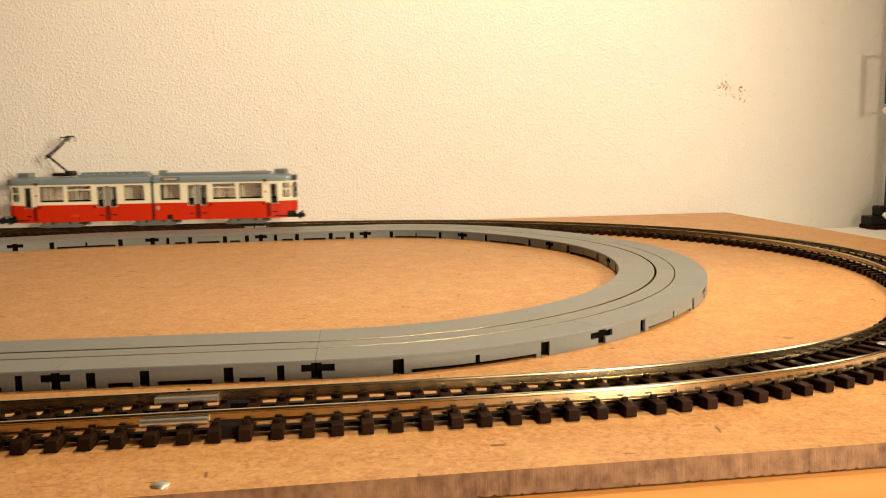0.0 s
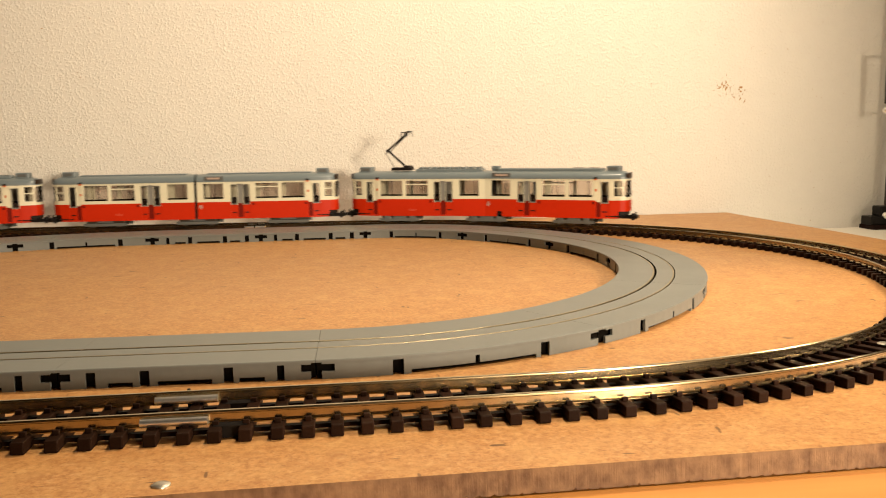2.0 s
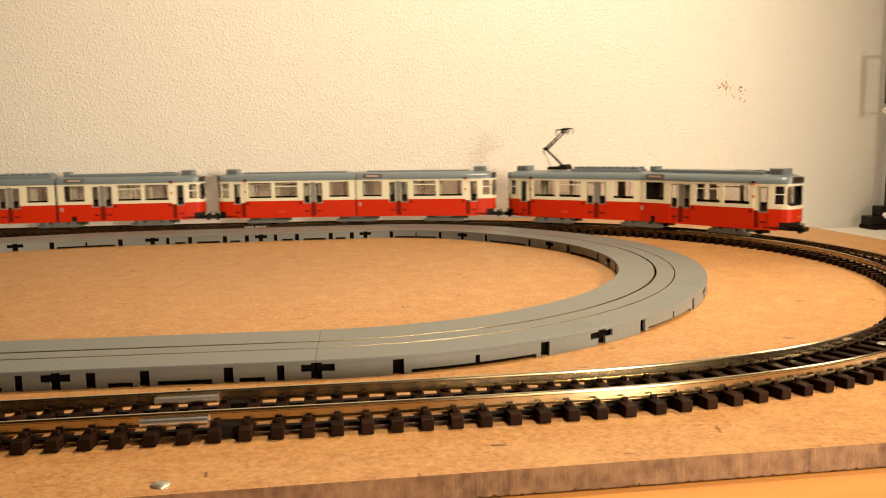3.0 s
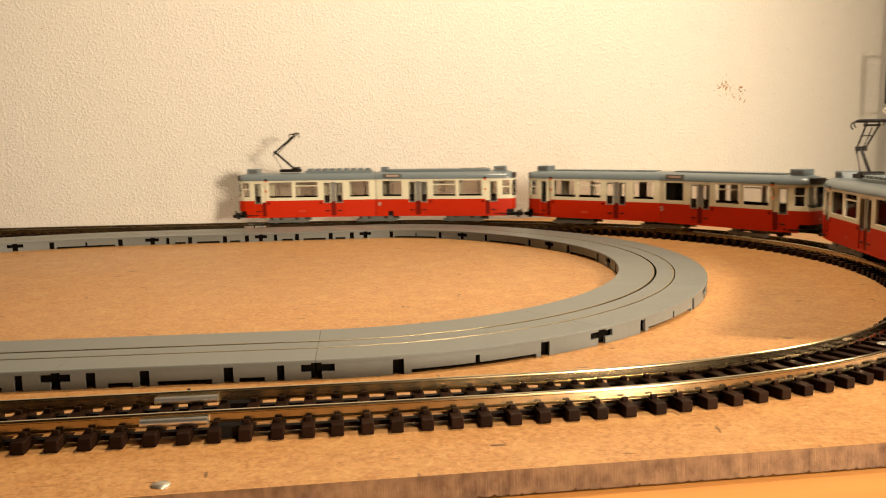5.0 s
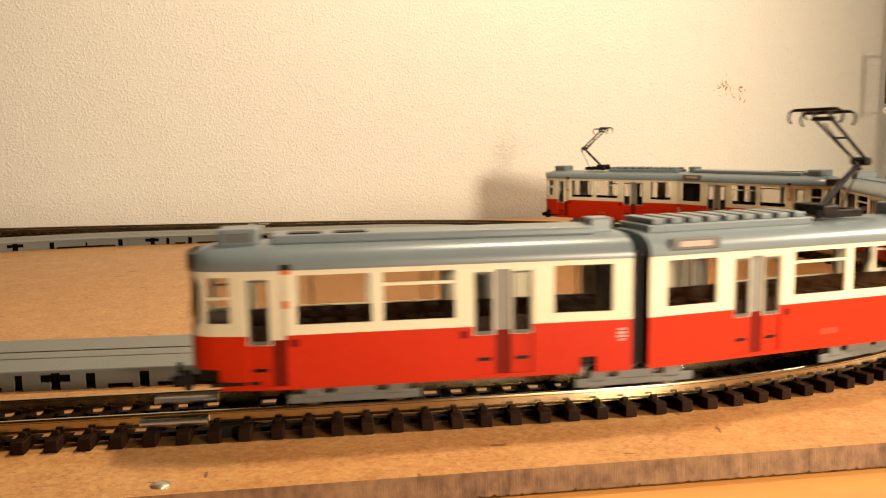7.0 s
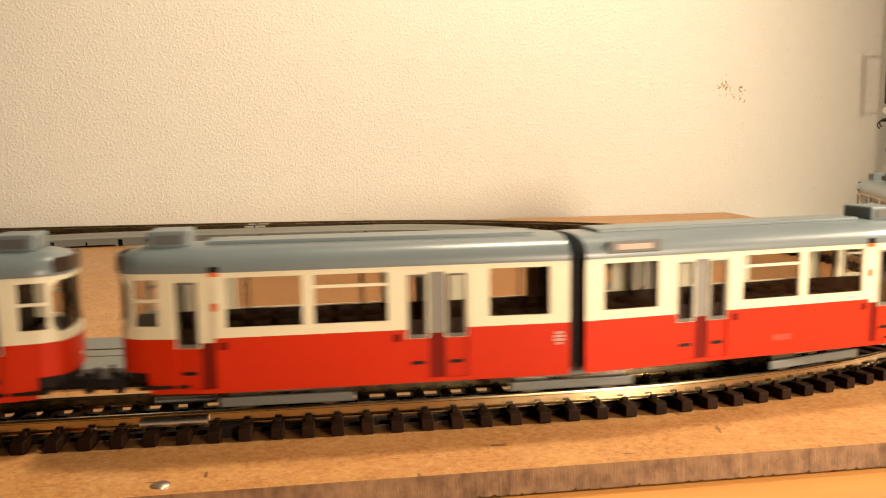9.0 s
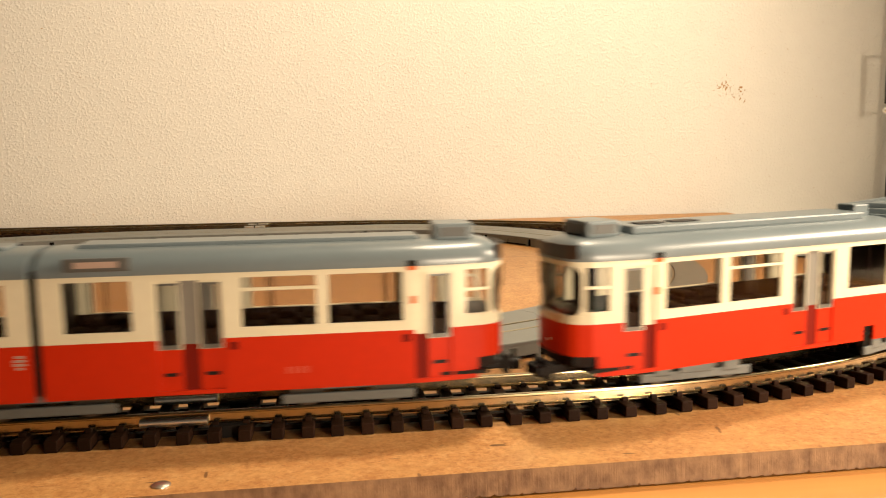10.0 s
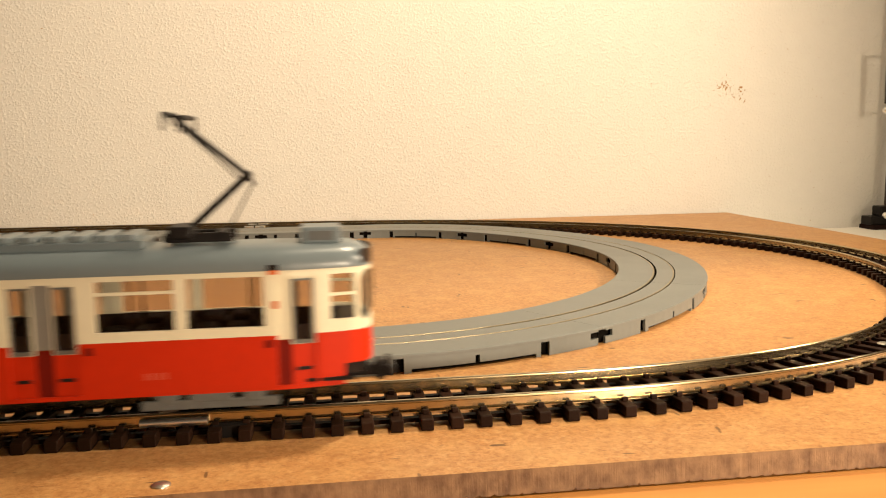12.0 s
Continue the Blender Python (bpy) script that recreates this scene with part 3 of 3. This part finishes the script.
    for side in (1, -1):
        p = along(87.2, side)
        kit["marker_lamp", side] = mesh_of("marker_lamp", shell(shell(bmesh.new(), 32.9, 33.9, [], 0.6, 0.5, p - 1.1, p + 1.1), 33.9, 35.2, [], 0.6, 0.45, p - 1.2, p + 1.2, 1), [ORANGE, BLACK])
        p = along(87.4, side)
        kit["reflector", side] = mesh_of("reflector", shell(bmesh.new(), 24.8, 26.6, [], 0.3, 0.1, p - 0.7, p + 0.7), ORANGE)
        p = along(3.9, side)
        bm = bmesh.new()
        for z, wide in ((13.0, 0.7), (13.9, 1.3), (14.8, 1.3), (15.7, 0.9)):
            shell(bm, z, z + 0.6, [], 0.2, 0.06, p - wide, p + wide)
        kit["crest", side] = mesh_of("crest", bm, PALE)
    # the car's number as plain bars low on the side
    for side in (1, -1):
        bm = bmesh.new()
        for k in range(4):
            p = along(57.0 + k * 1.5, side)
            shell(bm, 9.2, 10.8, [], 0.2, 0.05, p - 0.45, p + 0.45)
        kit["number_bars", side] = mesh_of("number_bars", bm, FAINT)
    # front sign panel and headlamp
    kit["front_sign"] = mesh_of("front_sign", shell(bmesh.new(), 34.4, 37.8, [], 0.5, 0.35, FULL / 2 - 9.6, FULL / 2 + 9.6), BROWNBLACK)
    bm = bmesh.new()
    rod(bm, (108.2 * MM, 0, 13.4 * MM), (109.0 * MM, 0, 13.4 * MM), 0.85 * MM, 14)
    rod(bm, (108.9 * MM, 0, 13.4 * MM), (109.15 * MM, 0, 13.4 * MM), 0.45 * MM, 12, 1)
    kit["headlamp"] = mesh_of("headlamp", bm, [RED, CLEARLENS])
    bm = bmesh.new()
    block(bm, (7 * MM, -13.25 * MM, 34.9 * MM), (21.5 * MM, -12.0 * MM, 38.0 * MM), 0.3 * MM)
    kit["side_sign"] = mesh_of("side_sign", bm, ROOFDARK)
    bm = bmesh.new()
    block(bm, (9.5 * MM, -13.36 * MM, 35.8 * MM), (19 * MM, -13.2 * MM, 37.2 * MM))
    kit["sign_face"] = mesh_of("sign_face", bm, PALE)
    # inside
    bm = bmesh.new()
    block(bm, (2 * MM, -11.8 * MM, 6.6 * MM), (104 * MM, 11.8 * MM, 7.4 * MM))
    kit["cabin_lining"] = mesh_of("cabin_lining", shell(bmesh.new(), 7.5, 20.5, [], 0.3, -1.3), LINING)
    kit["cabin_floor"] = mesh_of("cabin_floor", bm, BLACK)
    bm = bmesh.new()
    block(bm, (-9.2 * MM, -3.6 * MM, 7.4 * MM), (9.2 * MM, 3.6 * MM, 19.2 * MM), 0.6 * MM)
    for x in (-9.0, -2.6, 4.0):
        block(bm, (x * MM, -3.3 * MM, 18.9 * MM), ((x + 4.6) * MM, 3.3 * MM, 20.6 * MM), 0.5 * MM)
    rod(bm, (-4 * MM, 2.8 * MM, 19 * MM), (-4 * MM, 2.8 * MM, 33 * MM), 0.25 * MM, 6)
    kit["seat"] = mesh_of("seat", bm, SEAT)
    bm = bmesh.new()
    block(bm, (97 * MM, -7 * MM, 7.4 * MM), (98 * MM, 3 * MM, 32.5 * MM), 0.2 * MM)
    block(bm, (100 * MM, -8 * MM, 7.4 * MM), (107 * MM, 8 * MM, 21 * MM), 0.8 * MM)
    kit["driver_cab"] = mesh_of("driver_cab", bm, BLACK)
    # end wall at the joint, with its opening
    bm = bmesh.new()
    for lo, hi in (((1.6, -12.2, 6), (2.2, -5, 34.6)), ((1.6, 5, 6), (2.2, 12.2, 34.6)), ((1.6, -5, 28), (2.2, 5, 34.6))):
        block(bm, [v * MM for v in lo], [v * MM for v in hi])
    kit["end_wall"] = mesh_of("end_wall", bm, BLACK)
    # roof gear
    bm = bmesh.new()
    block(bm, (92 * MM, -5.5 * MM, 38.8 * MM), (101.5 * MM, 5.5 * MM, 42.9 * MM), 0.5 * MM)
    block(bm, (101.3 * MM, -3.8 * MM, 39.5 * MM), (101.8 * MM, 3.8 * MM, 42.2 * MM), 0.1 * MM, 1)
    for y in (-5.7, 5.7):
        block(bm, (93.6 * MM, (y - 0.12) * MM, 39.8 * MM), (99.8 * MM, (y + 0.12) * MM, 42.0 * MM), 0.0, 1)
    kit["nose_box"] = mesh_of("nose_box", bm, [ROOF, ROOFDARK])
    bm = bmesh.new()
    block(bm, (9 * MM, -6.6 * MM, 39.0 * MM), (89 * MM, 6.6 * MM, 41.2 * MM), 0.6 * MM)
    kit["roof_panel"] = mesh_of("roof_panel", bm, ROOF)
    bm = bmesh.new()
    block(bm, (0, -2.1 * MM, 41.1 * MM), (8 * MM, 2.1 * MM, 41.5 * MM), 0.15 * MM)
    kit["roof_hatch"] = mesh_of("roof_hatch", bm, BLACK)
    bm = bmesh.new()
    block(bm, (3.2 * MM, -3.2 * MM, 39.0 * MM), (9.0 * MM, 3.2 * MM, 43.0 * MM), 0.5 * MM)
    kit["joint_box"] = mesh_of("joint_box", bm, ROOF)
    bm = bmesh.new()
    block(bm, (4 * MM, -7.4 * MM, 38.8 * MM), (56 * MM, 7.4 * MM, 41.0 * MM), 0.4 * MM)
    kit["resistor_bed"] = mesh_of("resistor_bed", bm, ROOF)
    bm = bmesh.new()
    block(bm, (0, -7.0 * MM, 40.9 * MM), (3.6 * MM, 7.0 * MM, 42.5 * MM), 0.4 * MM)
    kit["resistor"] = mesh_of("resistor", bm, ROOF)
    bm = bmesh.new()
    block(bm, (8 * MM, -5.0 * MM, 39.0 * MM), (88 * MM, 5.0 * MM, 40.2 * MM), 0.4 * MM)
    kit["roof_ridge"] = mesh_of("roof_ridge", bm, ROOF)
    # pantograph: base, lower arm, upper arm, thin control rods, collector head with horns
    bm = bmesh.new()
    block(bm, (61 * MM, -5 * MM, 40.0 * MM), (77 * MM, -3.4 * MM, 42.2 * MM), 0.3 * MM)
    block(bm, (61 * MM, 3.4 * MM, 40.0 * MM), (77 * MM, 5 * MM, 42.2 * MM), 0.3 * MM)
    block(bm, (62 * MM, -6 * MM, 40.8 * MM), (67.4 * MM, 6 * MM, 43.8 * MM), 0.6 * MM)
    block(bm, (73 * MM, -5 * MM, 40.6 * MM), (75 * MM, 5 * MM, 42.4 * MM), 0.3 * MM)
    kit["panto_base"] = mesh_of("panto_base", bm, BLACK)
    bm = bmesh.new()
    rod(bm, (65.6 * MM, 0, 42.1 * MM), (80.4 * MM, 0, 55.4 * MM), 0.85 * MM)
    rod(bm, (75 * MM, 1.6 * MM, 41.6 * MM), (81.6 * MM, 1.6 * MM, 53.4 * MM), 0.26 * MM, 6)
    rod(bm, (80.4 * MM, -2.8 * MM, 55.4 * MM), (80.4 * MM, 2.8 * MM, 55.4 * MM), 1.2 * MM, 10)
    rod(bm, (80.4 * MM, 1.6 * MM, 55.4 * MM), (82.0 * MM, 1.6 * MM, 52.9 * MM), 0.5 * MM, 6)
    kit["lower_arm"] = mesh_of("lower_arm", bm, BLACK)
    bm = bmesh.new()
    rod(bm, (80.4 * MM, -2.2 * MM, 55.6 * MM), (66.0 * MM, -3.2 * MM, 67.6 * MM), 0.5 * MM)
    rod(bm, (80.4 * MM, 2.2 * MM, 55.6 * MM), (66.0 * MM, 3.2 * MM, 67.6 * MM), 0.5 * MM)
    rod(bm, (78.6 * MM, 0, 54.6 * MM), (66.4 * MM, 0, 66.4 * MM), 0.26 * MM, 6)
    rod(bm, (66.0 * MM, -4.0 * MM, 67.6 * MM), (66.0 * MM, 4.0 * MM, 67.6 * MM), 0.6 * MM)
    rod(bm, (72.4 * MM, -2.7 * MM, 62.2 * MM), (72.4 * MM, 2.7 * MM, 62.2 * MM), 0.3 * MM, 6)
    kit["upper_arm"] = mesh_of("upper_arm", bm, BLACK)
    bm = bmesh.new()
    # two collector strips on a tilted frame, their horns curled down at the ends
    for x, top in ((63.0, 70.2), (67.4, 69.4)):
        block(bm, ((x - 0.65) * MM, -8 * MM, (top - 0.45) * MM), ((x + 0.65) * MM, 8 * MM, (top + 0.45) * MM), 0.25 * MM)
        for s in (-1, 1):
            last = (x * MM, 8 * s * MM, top * MM)
            for k in range(1, 8):
                a = k / 7 * 2.6
                nxt = (x * MM, s * (8 + 2.2 * math.sin(a)) * MM, (top - 2.0 * (1 - math.cos(a))) * MM)
                rod(bm, last, nxt, 0.34 * MM, 6)
                last = nxt
    for y in (-3, 3):
        rod(bm, (63.0 * MM, y * MM, 69.9 * MM), (67.4 * MM, y * MM, 69.1 * MM), 0.4 * MM, 6)
        rod(bm, (66.0 * MM, y * MM, 67.4 * MM), (65.2 * MM, y * MM, 69.6 * MM), 0.45 * MM, 6)
        rod(bm, (63.0 * MM, y * 1.6 * MM, 69.8 * MM), (64.6 * MM, y * 1.6 * MM, 67.4 * MM), 0.3 * MM, 6)
    kit["collector_head"] = mesh_of("collector_head", bm, BLACK)
    # drawbar
    bm = bmesh.new()
    block(bm, (90 * MM, -1.7 * MM, 4.6 * MM), (112 * MM, 1.7 * MM, 7.2 * MM), 0.5 * MM)
    block(bm, (109.4 * MM, -2.6 * MM, 3.4 * MM), (111.6 * MM, 2.6 * MM, 8.6 * MM), 0.7 * MM)
    block(bm, (111.4 * MM, -3.6 * MM, 4.6 * MM), (114.3 * MM, 3.6 * MM, 7.4 * MM), 0.8 * MM)
    rod(bm, (112.6 * MM, -1.2 * MM, 7.2 * MM), (112.6 * MM, -1.2 * MM, 9.8 * MM), 0.6 * MM, 8)
    block(bm, (86 * MM, -8.0 * MM, 5.4 * MM), (103.4 * MM, 8.0 * MM, 11.2 * MM), 0.8 * MM)
    block(bm, (103.0 * MM, -3.0 * MM, 7.0 * MM), (107.0 * MM, 3.0 * MM, 10.8 * MM), 0.5 * MM)
    kit["coupler"] = mesh_of("coupler", bm, BLACK)
    # running gear
    for kind in ("motor", "plain"):
        bm = bmesh.new()
        for y in (-10.6, 9.6):
            if kind == "motor":
                block(bm, (-16 * MM, y * MM, 1.0 * MM), (16 * MM, (y + 1) * MM, 3.4 * MM), 0.3 * MM)
                block(bm, (-5 * MM, (y - 0.2) * MM, 2.6 * MM), (5 * MM, (y + 1.2) * MM, 5.0 * MM), 0.4 * MM)
                for x in (-10, 10):
                    block(bm, ((x - 2.4) * MM, (y - 0.3) * MM, 2.2 * MM), ((x + 2.4) * MM, (y + 1.3) * MM, 5.6 * MM), 0.6 * MM)
            else:
                block(bm, (-16 * MM, y * MM, 1.0 * MM), (16 * MM, (y + 1) * MM, 3.4 * MM), 0.4 * MM)
        block(bm, (-13 * MM, -8 * MM, 3.4 * MM), (13 * MM, 8 * MM, 6.4 * MM), 0.4 * MM)
        kit["bogie", kind] = mesh_of("bogie", bm, BOGIE)
    bm = bmesh.new()
    for y0, y1, r in ((-9.1, -8.6, 4.5), (-8.6, -7.0, 4.1), (7.0, 8.6, 4.1), (8.6, 9.1, 4.1)):
        rod(bm, (0, y0 * MM, 4.1 * MM), (0, y1 * MM, 4.1 * MM), (4.1 if abs(y0) > 8 and y0 > 0 else r) * MM if r < 4.4 else 4.1 * MM, 18)
    rod(bm, (0, -9 * MM, 4.1 * MM), (0, 9 * MM, 4.1 * MM), 0.9 * MM, 8)
    kit["wheelset"] = mesh_of("wheelset", bm, WHEEL, smooth=True)
    # folded bellows between the two halves
    bm = bmesh.new()
    for x in (-0.8, 0.8):
        block(bm, ((x - 0.5) * MM, -11.0 * MM, 6 * MM), ((x + 0.55) * MM, 11.0 * MM, 35.0 * MM), 0.3 * MM)
    block(bm, (-1.25 * MM, -10.2 * MM, 6.4 * MM), (1.25 * MM, 10.2 * MM, 34.4 * MM), 0.2 * MM)
    kit["bellows"] = mesh_of("bellows", bm, BLACK)
    return kit


def hang(kit, key, parent, m=None, label=""):
    ob = part(key if isinstance(key, str) else key[0], kit[key], None, parent, label)
    if m is not None:
        ob.matrix_basis = m
    return ob


def tram_half(kit, name, tram, gear):
    """One half of an articulated car: body shell with all that is fixed to it."""
    half = hang(kit, "upper_body", tram)
    half.name = name
    hang(kit, "lower_body" if name == "rear_section" or gear != "panel" else ("lower_body", "notched"), half, label="signal red lower body panel")
    for side in (1, -1):
        if name == "front_section":
            hang(kit, ("crest", side), half, label="small pale crest made of bars")
        else:
            hang(kit, ("number_bars", side), half, label="faint orange row of bars")
    hang(kit, "roof", half, label="blue-grey rounded roof")
    for key in kit:
        k = key[0] if isinstance(key, tuple) else key
        if k in ("window", "window_bar", "door", "door_pane", "door_seal", "door_handle", "door_post", "vent", "marker_lamp", "reflector",
                 "windshield", "corner_fillet", "wiper", "front_sign", "headlamp", "side_sign", "sign_face", "cabin_floor", "cabin_lining", "driver_cab", "end_wall", "nose_box", "coupler"):
            ob = hang(kit, key, half)
            if k in ("window", "windshield", "door_pane"):
                ob.visible_shadow = False
    for u in (14.0, 55.4, 75.9):
        for y in (-7.0, 7.0):
            hang(kit, "seat", half, pose(u * MM, y * MM, 0, 0, 0, 0 if u < 60 else 180))
    if gear == "panel":
        hang(kit, "roof_panel", half)
        hang(kit, "joint_box", half)
        for u in (66, 77):
            hang(kit, "roof_hatch", half, pose(u * MM, 1.8 * MM, 0))
    elif gear == "power":
        hang(kit, "resistor_bed", half)
        for i in range(9):
            hang(kit, "resistor", half, pose((5.5 + i * 5.6) * MM, 0, 0))
        for k in ("panto_base", "lower_arm", "upper_arm", "collector_head"):
            hang(kit, k, half, pose(-0.8 * MM, 0, 0), "black metal pantograph part")
    else:
        hang(kit, "roof_ridge", half)
    return half


def build_tram(kit, powered):
    tram = new("tram")
    tagged(tram, "red and cream articulated model tram, grey roof, raised black pantograph" if powered else "red and cream articulated model tram trailer with plain grey roof",
           "tram" if powered else "tram trailer", group="tram train")
    front = tram_half(kit, "front_section", tram, "panel" if powered else "ridge")
    rear = tram_half(kit, "rear_section", tram, "power" if powered else "ridge")
    bogies = []
    for _ in range(3):
        b = hang(kit, ("bogie", "motor" if powered else "plain"), tram, label="light grey bogie frame")
        for x in (-10, 10):
            hang(kit, "wheelset", b, pose(x * MM, 0, 0))
        bogies.append(b)
    bellows = hang(kit, "bellows", tram, label="black folded bellows")
    return tram, rear, bogies, bellows


def build_desk_lamp():
    """Black sprung-arm lamp whose foot stands on the ledge."""
    lamp_stand = new("desk_lamp")
    tagged(lamp_stand, "black sprung-arm desk lamp standing on the white ledge", "desk lamp")
    z = -0.018
    part("foot", block(bmesh.new(), (0.518, 0.335, z + 0.004), (0.66, 0.351, z + 0.012), 1 * MM), BLACK, lamp_stand)
    part("foot_pad", block(bmesh.new(), (0.518, 0.332, z), (0.67, 0.353, z + 0.004), 0.5 * MM), SEAT, lamp_stand)
    part("clamp", block(bmesh.new(), (0.528, 0.337, z + 0.012), (0.64, 0.350, z + 0.021), 1 * MM), BLACK, lamp_stand)
    # pale disc drawn in place of the round hole in the base
    bm = bmesh.new()
    rod(bm, (0.5325, 0.3335, z + 0.0125), (0.5325, 0.338, z + 0.0125), 0.0030, 16)
    part("hole_disc", bm, CLEARLENS, lamp_stand, "pale disc standing in for a round hole")
    for x in (0.5425, 0.556):
        bm = bmesh.new()
        rod(bm, (x, 0.345, z + 0.020), (x + 0.004, 0.345, 0.42), 0.0048, 12)
        part("arm", bm, BROWNBLACK, lamp_stand, smooth=True)
    bm = bmesh.new()
    turns = 26
    last = None
    for i in range(turns * 8 + 1):
        a = i / 8 * 2 * math.pi
        p = Vector((0.5245 + 0.0030 * math.cos(a), 0.330 + 0.0030 * math.sin(a), 0.096 + 0.045 * i / (turns * 8)))
        if last is not None:
            rod(bm, last, p, 0.0006, 4)
        last = p
    part("spring", bm, WHEEL, lamp_stand, "coiled steel spring")
    bm = bmesh.new()
    bmesh.ops.create_uvsphere(bm, u_segments=14, v_segments=8, radius=0.0036, matrix=Matrix.Translation((0.5235, 0.330, 0.090)))
    rod(bm, (0.5235, 0.330, 0.090), (0.5425, 0.345, 0.090), 0.0014, 8)
    part("spring_bolt", bm, JOINER, lamp_stand, "shiny metal bolt", smooth=True)
    part("spring_pin", rod(bmesh.new(), (0.5245, 0.330, 0.141), (0.5435, 0.345, 0.141), 0.0014, 8), JOINER, lamp_stand, smooth=True)


build_setting()
build_table()
build_board()
build_nail()
build_desk_lamp()
KIT = tram_meshes()
TRAINS = [build_tram(KIT, True), build_tram(KIT, False), build_tram(KIT, True)]
build_road()
build_track()

PIVOT = 70 * MM
PITCH = 228.3 * MM


SECONDS = (0, 0.5, 1, 1.5, 2.5, 3, 5, 5.5, 6, 6.5, 8.5, 9, 9.5, 10, 10.5, 11, 11.5, 12)
PLACES = (1377.8, 1310.5, 1245.3, 1178.6, 1056, 992.8, 748.2, 688.5, 627.9, 568, 322.6, 262.8, 200.2, 137.0, 74.6, 7.5, -58.4, -123.2)
COURSE = np.polyfit(SECONDS, PLACES, 6)


def lead(t):
    """How far along the track the first tram's joint stands; it runs against the line's way."""
    return float(np.polyval(COURSE, t)) * MM


def motions():
    for i, (tram, rear, bogies, bellows) in enumerate(TRAINS):
        rows = {k: [] for k in ("tram", "rear", "bellows", 0, 1, 2)}
        for k in range(61):
            t = k * 0.2
            s = lead(t) + i * PITCH
            a, f, r = TRACK.at(s), TRACK.at(s - PIVOT), TRACK.at(s + PIVOT)

            def stand(p, way):
                return pose(p.x, p.y, RAILTOP, 0, 0, math.degrees(math.atan2(way.y, way.x)))

            m = stand(a, f - a)
            back = m.inverted()
            rows["tram"].append((t, m))
            rows["rear"].append((t, back @ stand(a, r - a)))
            rows["bellows"].append((t, back @ stand(a, -TRACK.way(s))))
            for j, (p, q) in enumerate(((f, s - PIVOT), (a, s), (r, s + PIVOT))):
                rows[j].append((t, back @ stand(p, -TRACK.way(q))))
        walk(tram, rows["tram"])
        walk(rear, rows["rear"])
        walk(bellows, rows["bellows"])
        for j, b in enumerate(bogies):
            walk(b, rows[j])


motions()
